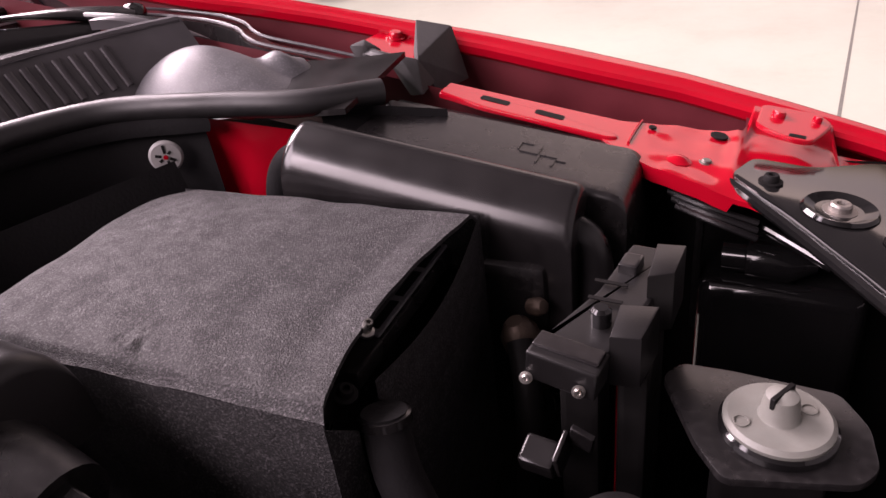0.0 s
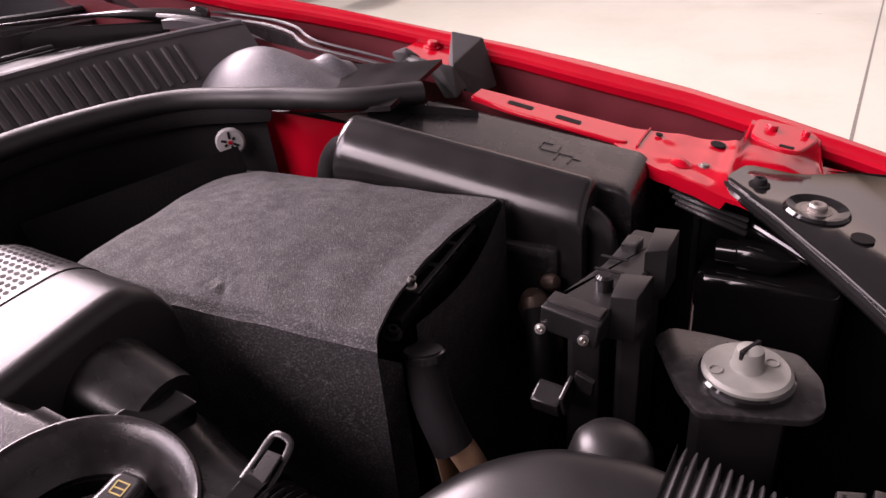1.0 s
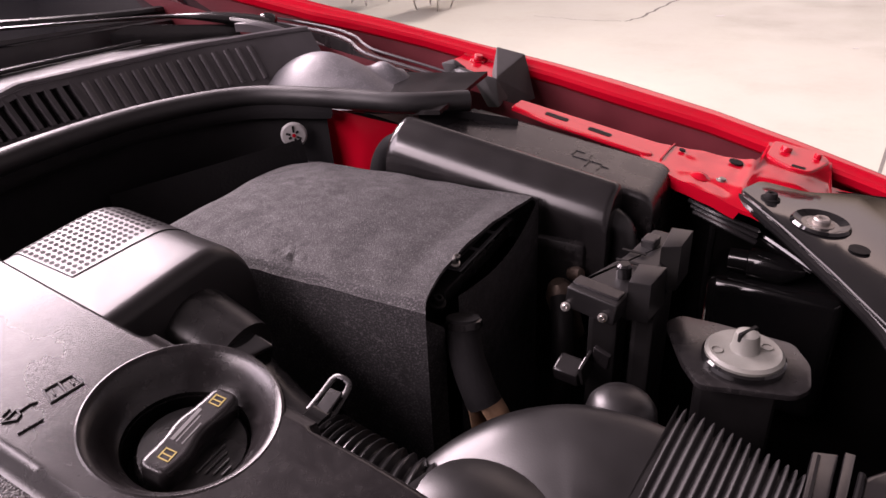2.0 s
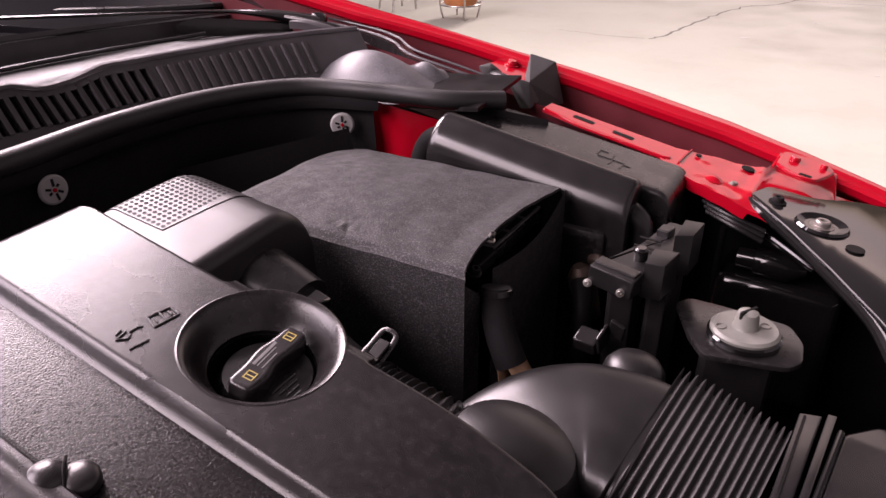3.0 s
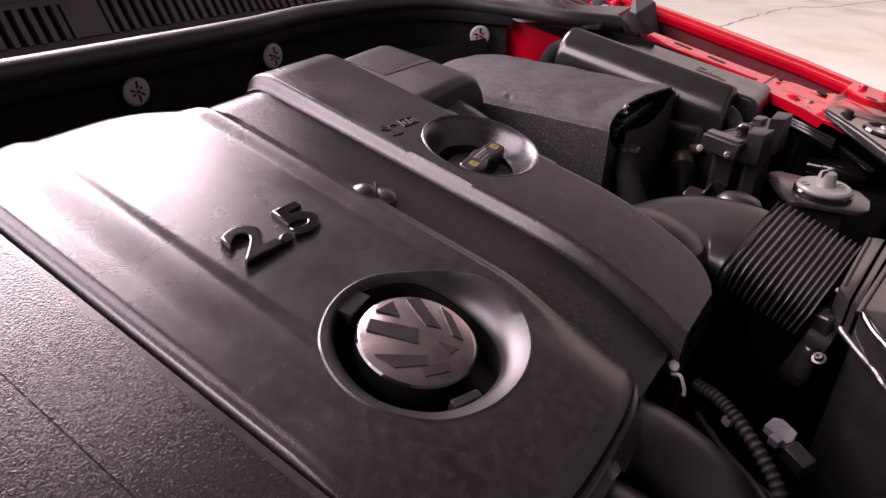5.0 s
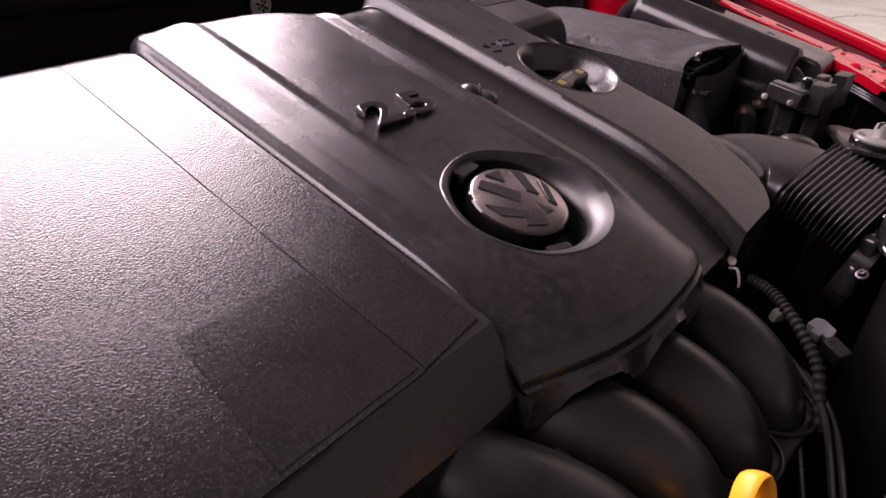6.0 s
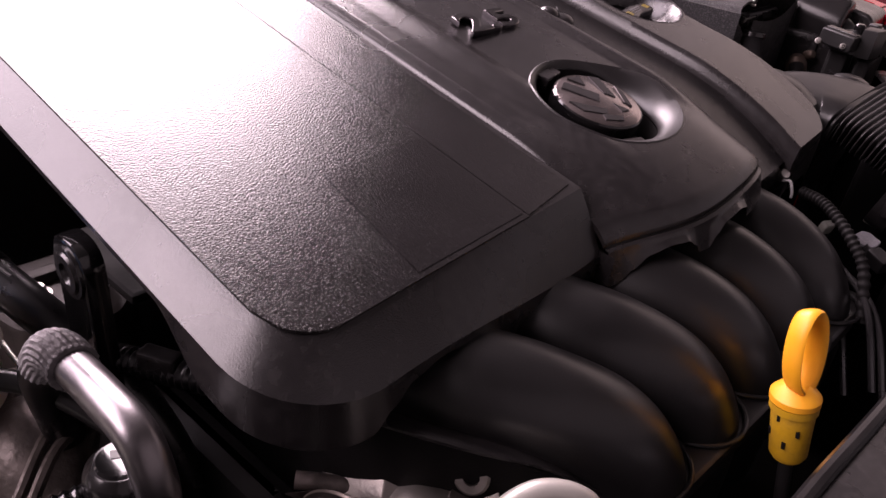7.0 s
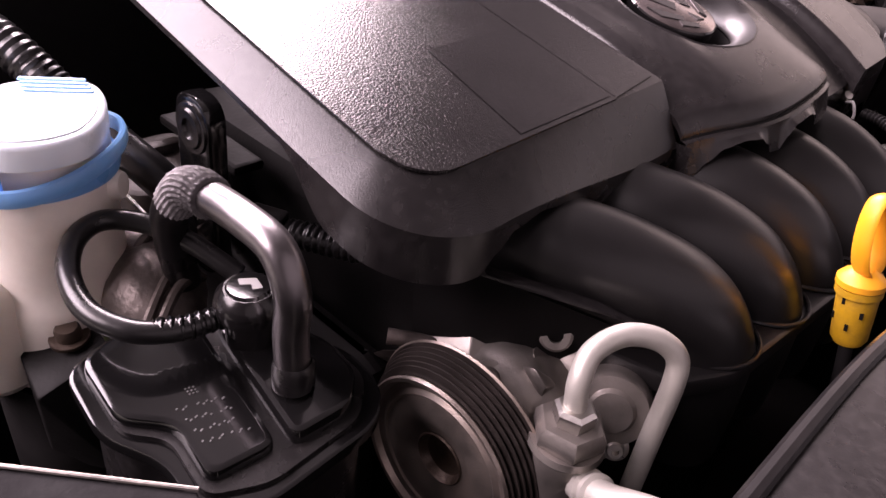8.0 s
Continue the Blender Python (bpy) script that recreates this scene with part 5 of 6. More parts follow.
part("elbow_bump", lathe([(0, 0), (0.010, -0.0008), (0.018, -0.004), (0.0225, -0.010), (0.0245, -0.02), (0.025, -0.06)], 48, pose(-0.027, 0.210, 0.860, -4, 4, 0)), M_RUN, intake)
part("bellows", sweep([(-0.004, 0.150, 0.8410), (0.015, 0.148, 0.8375), (0.034, 0.146, 0.8325), (0.053, 0.144, 0.8275), (0.070, 0.142, 0.8225)], lambda t: 0.0626 + 0.0052 * math.cos(t * 2 * math.pi * 14), 64, 36, flat=(0.25, 1), power=5.0, side=(0, -0.14, 1)), M_BELLOWS, intake, "ribbed rubber bellows")
part("bellows_band", sweep([(0.066, 0.140, 0.779), (0.074, 0.139, 0.777), (0.084, 0.138, 0.775)], 0.050, 44, 4, flat=(0.80, 1.05), power=3.5, side=(0, 0, 1)), M_SEMI, intake)
part("clamp_housing", prism(rounded([(0.064, 0.094), (0.064, 0.112), (0.080, 0.114), (0.084, 0.098), (0.080, 0.090)], 0.004), 0.775, 0.822, 0.005, 3), M_SEMI, intake, "glossy rounded clamp housing")
part("clamp_lug", lathe([(0, 0), (0.006, 0), (0.0075, -0.002), (0.008, -0.010), (0.008, -0.03)], 20, pose(0.072, 0.086, 0.795)), M_SEMI, intake)
part("clamp_nib", lathe([(0, 0.003), (0.0015, 0.002), (0.002, 0)], 12, pose(0.0765, 0.1065, 0.8395)), M_STEEL, intake)
bolt("clamp_bolt", (0.080, 0.066, 0.797), (-0.3, -0.6, 1), 0.0036, M_PIPEDARK, intake, 0.005)

air = thing("air_box", (0.20, 0.10, 0.65), "black plastic air filter box with ribbed flange", "air box")
part("flange", prism([(0.0765, 0.103), (0.0855, 0.224), (0.1000, 0.228), (0.0862, 0.084)], 0.815, 0.845, 0.002), M_SEMI, air)
part("flange_groove", prism([(0.0795, 0.108), (0.0882, 0.221), (0.0900, 0.221), (0.0813, 0.108)], 0.83, 0.8458), M_DARK, air)
part("lid_flange", prism([(0.0882, 0.080), (0.1025, 0.228), (0.1085, 0.228), (0.0925, 0.0745)], 0.820, 0.848, 0.0015), M_SEMI, air)
LID = rounded([(0.0945, 0.0720), (0.1128, 0.2145), (0.135, 0.240), (0.33, 0.24), (0.30, 0.0), (0.146, 0.018), (0.112, 0.0396)], 0.006)
part("lid", prism(LID, 0.8335, 0.8602, 0.004, 3, slope=(-0.13, 0.0)), M_SEMI, air)
part("lid_edge", sweep([(0.1120, 0.2140, 0.8455), (0.0945, 0.0735, 0.8475), (0.0965, 0.0665, 0.8470), (0.112, 0.0385, 0.8445), (0.146, 0.0165, 0.8400), (0.30, -0.0015, 0.820)], 0.0022, 10, 6), M_GLOSS, air, "bright moulded edge of the lid")
part("lower_edge", sweep([(0.0882, 0.0790, 0.8230), (0.0900, 0.0745, 0.8214), (0.1137, 0.0420, 0.8190), (0.148, 0.0130, 0.8140), (0.30, -0.0040, 0.795)], 0.0030, 10, 6), M_SEMI, air)
part("body", prism(rounded([(0.097, 0.080), (0.115, 0.225), (0.33, 0.235), (0.30, 0.012), (0.150, 0.030), (0.117, 0.050)], 0.006), 0.60, 0.822, slope=(-0.02, 0)), M_DARK, air)

# ---- intake manifold ----
man = thing("intake_manifold", (0.02, -0.27, 0.70), "black plastic intake manifold with five curved runners", "manifold")
for k in range(5):
    s, y, y2 = 0.005 * k, -0.456 + 0.087 * k, -0.384 + 0.070 * k
    part("runner", sweep([(-0.13 + s, y * 1.1 - y2 * 0.1, 0.782), (-0.085 + s, y, 0.787), (-0.045 + s, y * 0.84 + y2 * 0.16, 0.788), (-0.010 + s, y * 0.55 + y2 * 0.45, 0.783), (0.020 + s, y * 0.2 + y2 * 0.8, 0.767), (0.038 + s, y2, 0.742), (0.043 + s, y2 + 0.002, 0.710), (0.044 + s, y2 + 0.002, 0.66)], lambda t: 0.0335 - 0.002 * t, 36, 8, flat=(0.98, 1.04), side=(0.3, 0, 1)), M_RUN, man)
    part("foot_ring", sweep([(0.037 + s * 1.3 + 0.0345 * math.cos(a), y2 + 0.004 + 0.036 * math.sin(a), 0.7455) for a in np.linspace(-1.6, 1.4, 20)], 0.0016, 8, 1), M_RUN, man, "raised ring round the foot")
    part("far_flange", sweep([(-0.075 + s, y + 0.034, 0.800), (-0.035 + s, y * 0.84 + y2 * 0.16 + 0.032, 0.799), (0.002 + s, y * 0.52 + y2 * 0.48 + 0.032, 0.790), (0.030 + s, y * 0.15 + y2 * 0.85 + 0.031, 0.768), (0.042 + s, y2 + 0.032, 0.746)], 0.0030, 10, 8, flat=(1.0, 2.0), side=(0, 0, 1)), M_RUN, man, "moulded seam flange")
    if k == 0:
        part("near_flange", sweep([(-0.10, -0.507, 0.786), (-0.062, -0.499, 0.787), (-0.017, -0.474, 0.783), (0.012, -0.446, 0.772), (0.034, -0.418, 0.749)], 0.0048, 10, 8, flat=(0.5, 1.6), side=(0, 0.25, 1)), M_COVER, man, "moulded seam flange")
        # near-black sheet standing for the shaded gap below the flange
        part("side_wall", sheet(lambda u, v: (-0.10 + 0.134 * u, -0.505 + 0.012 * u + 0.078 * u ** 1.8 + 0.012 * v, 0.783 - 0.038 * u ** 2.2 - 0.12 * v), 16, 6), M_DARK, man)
part("flange", prism(rounded([(0.000, -0.45), (0.050, -0.438), (0.070, -0.400), (0.084, -0.25), (0.096, -0.10), (0.094, -0.055), (0.03, -0.06)], 0.012), 0.732, 0.744, 0.003), M_RUN, man, "flat front flange")
# box coloured near-black, for the shade under the cover
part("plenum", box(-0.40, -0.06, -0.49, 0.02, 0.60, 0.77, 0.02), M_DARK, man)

part("port", lathe([(0, 0.0016), (0.0045, 0.0012), (0.0075, -0.0002), (0.0085, -0.003)], 24, Matrix.Translation((0.002, -0.318, 0.8005)) @ Matrix(((0.95, -0.2, 0.15), (-0.25, 0.85, 0.45), (-0.18, -0.45, 0.88))).to_4x4() @ Matrix.Diagonal((1.9, 0.8, 1, 1))), M_DARK, man, "dark oval port")

# ---- dipstick ----
dip = thing("dipstick", (0.095, -0.297, 0.70), "yellow plastic dipstick with a ring handle", "dipstick")
part("ring", sweep([Vector((0.088, -0.2965, 0.811)) + Vector((0.0030 * math.sin(a), 0.0120 * math.sin(a), 0.026 * math.cos(a) * 0.95)) + Vector((-0.006 * math.cos(a), 0, 0)) for a in np.linspace(-math.pi, math.pi, 33)], 0.0042, 12, 0, flat=(0.62, 1.6)), M_YELLOW, dip)
for a, h in ((-2.0, 0.012), (-1.0, 0.020), (-1.6, 0.030), (-2.6, 0.026)):
    part("notch", box(-0.0010, 0.0010, -0.0012, 0.0012, -0.0022, 0.0022, m=pose(0.094, -0.2965, 0.781, 2, -13, 0) @ pose(0.0118 * math.cos(a), 0.0118 * math.sin(a), -h)), M_DARK, dip)
part("clip_ring", lathe([(0.0120, -0.004), (0.0140, -0.004), (0.0140, -0.009), (0.0120, -0.009)], 28, pose(0.094, -0.2965, 0.781, 2, -12, 0)), M_OLIVE, dip)
part("collar", lathe([(0.006, 0.008), (0.012, 0.004), (0.0145, 0.001), (0.0145, -0.003), (0.011, -0.006)], 28, pose(0.094, -0.2965, 0.781, 2, -10, 0)), M_YELLOW, dip)
part("tube", lathe([(0.0115, 0), (0.0125, -0.012), (0.0112, -0.042), (0.009, -0.046), (0, -0.046)], 28, pose(0.094, -0.2965, 0.781, 2, -13, 0)), M_OLIVE, dip, "grimy yellow tube")

part("rod", lathe([(0.0045, 0), (0.0045, -0.25)], 12, pose(0.104, -0.2985, 0.74, 2, -13, 0)), M_DARK, dip)

# ---- front cross panel ----
rail = thing("radiator_cover", (0.20, -0.40, 0.70), "dark grey plastic radiator cover panel", "panel")
part("panel", prism(rounded([(0.114, -0.60), (0.121, -0.42), (0.136, -0.30), (0.16, -0.10), (0.33, -0.10), (0.33, -0.80), (0.11, -0.80)], 0.01), 0.70, 0.80, 0.006), M_BLACK, rail)

part("ridge", sweep([(0.112, -0.62, 0.799), (0.120, -0.43, 0.799), (0.134, -0.31, 0.799), (0.158, -0.12, 0.799)], 0.0045, 10, 6), M_SEMI, rail, "rounded front edge")
part("inner_ridge", sweep([(0.155, -0.62, 0.800), (0.163, -0.43, 0.800), (0.178, -0.31, 0.800), (0.20, -0.12, 0.800)], 0.005, 10, 6, flat=(0.5, 1.4), side=(0, 0, 1)), M_BLACK, rail)

# ---- right side: compressor, canister, bottle, hoses ----
comp = thing("compressor", (-0.02, -0.48, 0.60), "cast aluminium compressor with a ribbed steel pulley", "compressor")
pm = along((-0.0335, -0.525, 0.679), (0, -1, 0))
pr = [(0.0, -0.01), (0.052, -0.01), (0.052, 0.010), (0.0545, 0.012), (0.0560, 0.0145), (0.0550, 0.0165), (0.0525, 0.016), (0.0505, 0.0125), (0.0465, 0.011), (0.0435, 0.013), (0.0420, 0.0118), (0.0300, 0.0140), (0.0225, 0.0115), (0.0175, 0.010), (0.0140, 0.002), (0, 0.0)]
part("pulley", lathe(pr, 64, pm), M_RUST, comp, "worn steel belt pulley")
part("hub", lathe([(0, 0.004), (0.010, 0.0045), (0.0135, 0.006), (0.0165, 0.0112), (0.0175, 0.0104)], 40, pm), M_BROWN, comp, "dark brown hub")
gr = [(0.0555, 0.0125), (0.0575, 0.0120)]
for k in range(6):
    gr += [(0.0548 + 0.0016 * k, 0.0105 - 0.0030 * k), (0.0550 + 0.0016 * k, 0.0098 - 0.0030 * k), (0.0592 + 0.0016 * k, 0.0091 - 0.0030 * k), (0.0594 + 0.0016 * k, 0.0084 - 0.0030 * k)]
part("ribbed_band", lathe(gr, 64, pm), M_BAND, comp, "brown-black ribbed band")
part("back_rim", lathe([(0.060, -0.0085), (0.0675, -0.0085), (0.0684, -0.0072), (0.0675, -0.0060), (0.060, -0.0062)], 64, pm), M_RUST, comp)
part("housing", sweep([(-0.034, -0.510, 0.678), (-0.026, -0.46, 0.682), (-0.012, -0.40, 0.684), (0, -0.32, 0.68)], lambda t: 0.050 - 0.004 * math.sin(20 * t), 28, 6), M_ALU, comp)
part("saddle", hull([(-0.106, -0.505, 0.704), (-0.068, -0.478, 0.739), (-0.060, -0.440, 0.752), (-0.036, -0.470, 0.724), (-0.046, -0.505, 0.712), (-0.10, -0.43, 0.70), (-0.036, -0.43, 0.70)]), M_ALU, comp, "cast saddle")
part("pin", sweep([(-0.052, -0.478, 0.684), (-0.032, -0.473, 0.710), (-0.019, -0.468, 0.730)], lambda t: 0.0085 + 0.0018 * (0.30 < t < 0.42), 18, 8), M_ALU, comp, "cast cross pin")
part("web", hull([(-0.030, -0.455, 0.735), (-0.006, -0.452, 0.738), (0.006, -0.460, 0.722), (-0.010, -0.470, 0.690), (-0.035, -0.44, 0.70), (0.0, -0.43, 0.70)]), M_ALU, comp)
part("lug", lathe([(0.0048, 0), (0.0085, 0), (0.0105, 0.0015), (0.0105, 0.010), (0.0090, 0.0115), (0.0048, 0.0115), (0.0048, 0)], 24, along((-0.0225, -0.454, 0.7415), (0.35, -0.8, 0.45))), M_ALU, comp, "drilled lug")
bolt("saddle_bolt", (-0.036, -0.498, 0.720), (0.5, -0.6, 0.5), 0.0072, M_ALU, comp, 0.008, False)
part("stop", hull([(-0.021, -0.490, 0.736), (-0.012, -0.490, 0.741), (-0.002, -0.490, 0.733), (-0.004, -0.490, 0.722), (-0.019, -0.470, 0.722), (-0.002, -0.470, 0.722)]), M_ALU, comp)
part("stud", sweep([(-0.104, -0.516, 0.715), (-0.092, -0.505, 0.714), (-0.080, -0.495, 0.712)], 0.0055, 12, 4), M_GRIME, comp)
part("ear", hull([(-0.118, -0.515, 0.690), (-0.108, -0.515, 0.700), (-0.096, -0.50, 0.700), (-0.10, -0.50, 0.680), (-0.115, -0.505, 0.680)]), M_GRIME, comp)
part("valve_body", lathe([(0, -0.085), (0.0185, -0.085), (0.0185, -0.012), (0.0215, -0.008), (0.0205, -0.004), (0, -0.004)], 32, pose(0.0250, -0.506, 0.733)), M_ALU, comp)
part("fitting", lathe([(0, -0.004), (0.0195, -0.004), (0.0205, -0.002), (0.0205, 0.004), (0.0175, 0.0085), (0, 0.0085)], 6, pose(0.0250, -0.506, 0.733, 0, 0, 12)), M_ALU, comp, "hexagonal steel fitting")
part("nut", lathe([(0, 0), (0.0112, 0), (0.0117, 0.001), (0.0117, 0.008), (0.0095, 0.0102), (0, 0.0102)], 6, pose(0.0248, -0.506, 0.7415, 0, 0, 18)), M_STEEL, comp, "hexagonal nut")
part("pipe", sweep([(0.0245, -0.506, 0.748), (0.0215, -0.505, 0.766), (0.0195, -0.495, 0.779), (0.026, -0.478, 0.7855), (0.038, -0.464, 0.7835), (0.0485, -0.456, 0.774), (0.0525, -0.457, 0.758), (0.054, -0.462, 0.72), (0.055, -0.465, 0.68)], 0.0062, 20, 10), M_PIPE, comp, "bent aluminium pipe")
part("port_flange", lathe([(0, 0.006), (0.012, 0.006), (0.014, 0.003), (0.021, 0.003), (0.0225, 0.0), (0.022, -0.02)], 32, along((0.028, -0.462, 0.722), (0.35, -0.85, 0.3))), M_ALU, comp)
bolt("flange_bolt", (0.0375, -0.463, 0.699), (0.4, -0.8, 0.4), 0.0055, M_STEEL, comp, 0.008)
part("side_port", sweep([(0.036, -0.508, 0.706), (0.050, -0.515, 0.716), (0.062, -0.520, 0.724), (0.085, -0.522, 0.738), (0.115, -0.52, 0.748)], lambda t: 0.0088 + 0.0022 * (0.18 < t < 0.24) + 0.0022 * (0.30 < t < 0.36), 18, 12), M_PIPE, comp, "side pipe with beaded collar")

can = thing("vapour_canister", (-0.11, -0.63, 0.60), "black plastic canister with stepped lid and hose", "canister")
CAN = [(-0.166, -0.655), (-0.158, -0.677), (-0.115, -0.680), (-0.098, -0.664), (-0.063, -0.667), (-0.050, -0.640), (-0.052, -0.585), (-0.070, -0.566), (-0.103, -0.566), (-0.148, -0.612), (-0.163, -0.640)]
part("body", prism(rounded(CAN, 0.008), 0.56, 0.7563, slope=(-0.12, 0.05)), M_BLACK, can)
part("flange", prism(rounded([(x + 0.007 * math.copysign(1, x + 0.107), y + 0.007 * math.copysign(1, y + 0.622)) for x, y in CAN], 0.012), 0.7463, 0.7533, 0.002, slope=(-0.12, 0.05)), M_GLOSS, can)
part("lid", prism(rounded([(-0.167, -0.657), (-0.160, -0.677), (-0.119, -0.679), (-0.100, -0.660), (-0.066, -0.663), (-0.062, -0.628), (-0.146, -0.618), (-0.158, -0.640)], 0.008), 0.7533, 0.7623, 0.003, slope=(-0.12, 0.05)), M_GLOSS, can)
part("lid", prism(rounded([(-0.058, -0.622), (-0.056, -0.588), (-0.072, -0.571), (-0.101, -0.571), (-0.143, -0.612)], 0.008), 0.7533, 0.7653, 0.003, slope=(-0.12, 0.05)), M_GLOSS, can)
part("valve", lathe([(0.013, 0), (0.013, 0.016), (0.0175, 0.018), (0.0185, 0.024), (0.017, 0.030), (0.013, 0.034), (0.007, 0.034), (0, 0.031)], 32, pose(-0.124, -0.602, 0.747)), M_SEMI, can)
part("valve_face", lathe([(0.0120, 0.0340), (0.0110, 0.0355), (0, 0.0358)], 24, pose(-0.124, -0.602, 0.747)), M_GLOSS, can, "glossy black top")
# the window's glare on the top, put in as a white patch
part("valve_glare", prism(rounded([(-0.007, -0.002), (-0.002, 0.006), (0.007, 0.004), (0.005, -0.001), (0.001, 0.001), (-0.002, -0.004)], 0.001), 0.0357, 0.0362, m=pose(-0.124, -0.602, 0.747)), M_WHITE, can, "white patch standing for the window's glare")
def lid_print(a, b, w=0.0011):
    """One small raised dot bar of the moulded print on the lid."""
    x, y = -0.106 + 0.024 * a + 0.006 * b, -0.655 + 0.020 * b
    return box(-0.0004, 0.0004, -w, w, 0, 0.0003, m=Matrix.Translation((x, y, 0.7624 - 0.12 * x + 0.05 * y)) @ pose(0, 0, 0, 3, 7, 20))


rnd = random.Random(4)
part("print", join(*[lid_print(row / 3.2 + 0.05 * (k % 2), k / 9.0 + rnd.uniform(-0.03, 0.03), 0.0005 + 0.0005 * rnd.random()) for row in range(4) for k in range(10) if (k * 3 + row * 5) % 7 != 2]), M_PRINT, can, "pale printed bars")
part("print", join(*[lid_print(-0.45 + 0.08 * (k // 3), 0.45 + 0.09 * (k % 3), 0.0005) for k in range(9)]), M_PRINT, can)
part("hose_foot", lathe([(0, 0), (0.011, 0), (0.011, 0.012), (0.009, 0.016)], 24, pose(-0.083, -0.604, 0.746)), M_BLACK, can)
part("metal_pipe", sweep([(-0.083, -0.604, 0.75), (-0.084, -0.605, 0.778), (-0.082, -0.606, 0.804), (-0.094, -0.606, 0.823), (-0.121, -0.606, 0.8255), (-0.155, -0.605, 0.822)], 0.0090, 24, 10), M_PIPEDARK, can, "shiny metal pipe")
part("braided_sleeve", sweep([(-0.149, -0.6055, 0.8225), (-0.162, -0.605, 0.8215), (-0.176, -0.605, 0.815), (-0.186, -0.606, 0.803)], 0.0110, 96, 56, relief=lambda t, a: 0.0008 * math.sin(12 * a + 110 * t) * math.sin(12 * a - 110 * t)), M_BRAID, can, "grey braided sleeve")
part("sleeve_hose", sweep([(-0.184, -0.606, 0.806), (-0.192, -0.607, 0.793), (-0.196, -0.605, 0.775), (-0.196, -0.60, 0.74)], 0.0102, 20, 8), M_RUBBER, can, "black hose under the sleeve")
part("loop_hose", sweep([(-0.128, -0.612, 0.766), (-0.131, -0.636, 0.766), (-0.1415, -0.656, 0.768), (-0.165, -0.667, 0.771), (-0.194, -0.663, 0.775), (-0.216, -0.649, 0.779), (-0.222, -0.631, 0.781), (-0.208, -0.614, 0.780), (-0.188, -0.60, 0.774), (-0.16, -0.585, 0.760)], 0.0060, 16, 8), M_RUBBER, can, "black hose loop")
part("hose_ribs", sweep([(-0.128, -0.616, 0.766), (-0.131, -0.633, 0.766), (-0.137, -0.648, 0.767)], lambda t: 0.0064 + 0.0006 * math.sin(t * 2 * math.pi * 7), 16, 24), M_GLOSS, can, "ribbed end of the loop")

bot = thing("fluid_bottle", (-0.29, -0.65, 0.60), "cloudy plastic fluid bottle with a blue cap", "bottle")
QX, QY = -0.264, -0.647
part("body", lathe([(0, -0.110), (0.034, -0.110), (0.041, -0.106), (0.0445, -0.098), (0.0445, -0.050), (0.0435, -0.044), (0.0415, -0.038), (0.0410, -0.030), (0.0405, 0.020), (0.0405, 0.050)], 48, pose(QX, QY, 0.772)), M_BOTTLE, bot)
part("lobe", lathe([(0, 0.0), (0.016, -0.002), (0.024, -0.010), (0.027, -0.025), (0.027, -0.075), (0.020, -0.084), (0, -0.086)], 32, pose(-0.262, -0.690, 0.752)), M_BOTTLE, bot, "moulded lobe of the bottle")
part("holder", lathe([(0, -0.112), (0.038, -0.112), (0.046, -0.106), (0.048, -0.112), (0.046, -0.40), (0, -0.40)], 32, pose(QX, QY, 0.772)), M_DARK, bot, "black holder under the bottle")
LID = rounded([(-0.300, -0.640), (-0.2775, -0.602), (-0.254, -0.606), (-0.231, -0.618), (-0.214, -0.636), (-0.212, -0.656), (-0.220, -0.675), (-0.245, -0.690), (-0.278, -0.684)], 0.014, 6)
bcap = part("cap", prism(LID, 0.824, 0.838, 0.003, 3), M_PALE, bot, "pale blue flip lid with raised stripes")
part("lid_face", prism([(-0.254 + 0.90 * (x + 0.254), -0.648 + 0.90 * (y + 0.648)) for x, y in LID], 0.837, 0.8392, 0.001), M_PALE, bcap)
part("front_wall", sheet(lambda u, v: (QX + (0.0465 - 0.002 * v) * math.cos(-2.2 + 1.55 * u), QY + (0.0465 - 0.002 * v) * math.sin(-2.2 + 1.55 * u), 0.828 - 0.022 * v), 24, 4), M_BLUE, bcap, "blue front wall of the lid")
part("strap", sweep([(QX + 0.0475 * math.cos(a), QY + 0.0475 * math.sin(a), 0.8065 + 0.012 * ease((a + 0.7) / 1.5) - 0.010 * ease((a - 1.2) / 1.5)) for a in np.linspace(-0.75, 2.4, 26)], 0.0042, 10, 2, flat=(1.3, 0.6), side=(0, 0, 1)), M_BLUE, bcap, "blue strap round the neck")
part("neck_band", lathe([(0.0405, -0.0035), (0.0440, -0.0035), (0.0448, 0.000), (0.0440, 0.0035), (0.0405, 0.0035)], 48, pose(QX, QY, 0.8045)), M_BLUE, bcap)
for k in range(4):
    p, q = Vector((-0.2955 + 0.0060 * k, -0.637 - 0.0012 * k, 0.8392)), Vector((-0.2765 + 0.0060 * k, -0.6075 - 0.0012 * k, 0.8392))
    part("stripe", box(-(q - p).length / 2, (q - p).length / 2, -0.0016, 0.0016, -0.0006, 0.0009, 0.0004, 1, m=Matrix.Translation((p + q) / 2) @ pose(0, 0, 0, 0, 0, math.degrees(math.atan2(q.y - p.y, q.x - p.x)))), M_BLUE, bcap)
part("side_port", lathe([(0.006, -0.004), (0.0085, -0.002), (0.0090, 0.003), (0.0075, 0.006), (0.003, 0.0065), (0, 0.005)], 24, along((-0.2375, -0.6165, 0.792), (0.72, 0.68, 0.1))), M_BOTTLE, bot, "moulded side plug")

# engine shapes in the depth, coloured near-black for its shade
eng = thing("engine_block", (-0.2, -0.2, 0.10), "near-black engine block standing for the bay's dark depth", "engine")
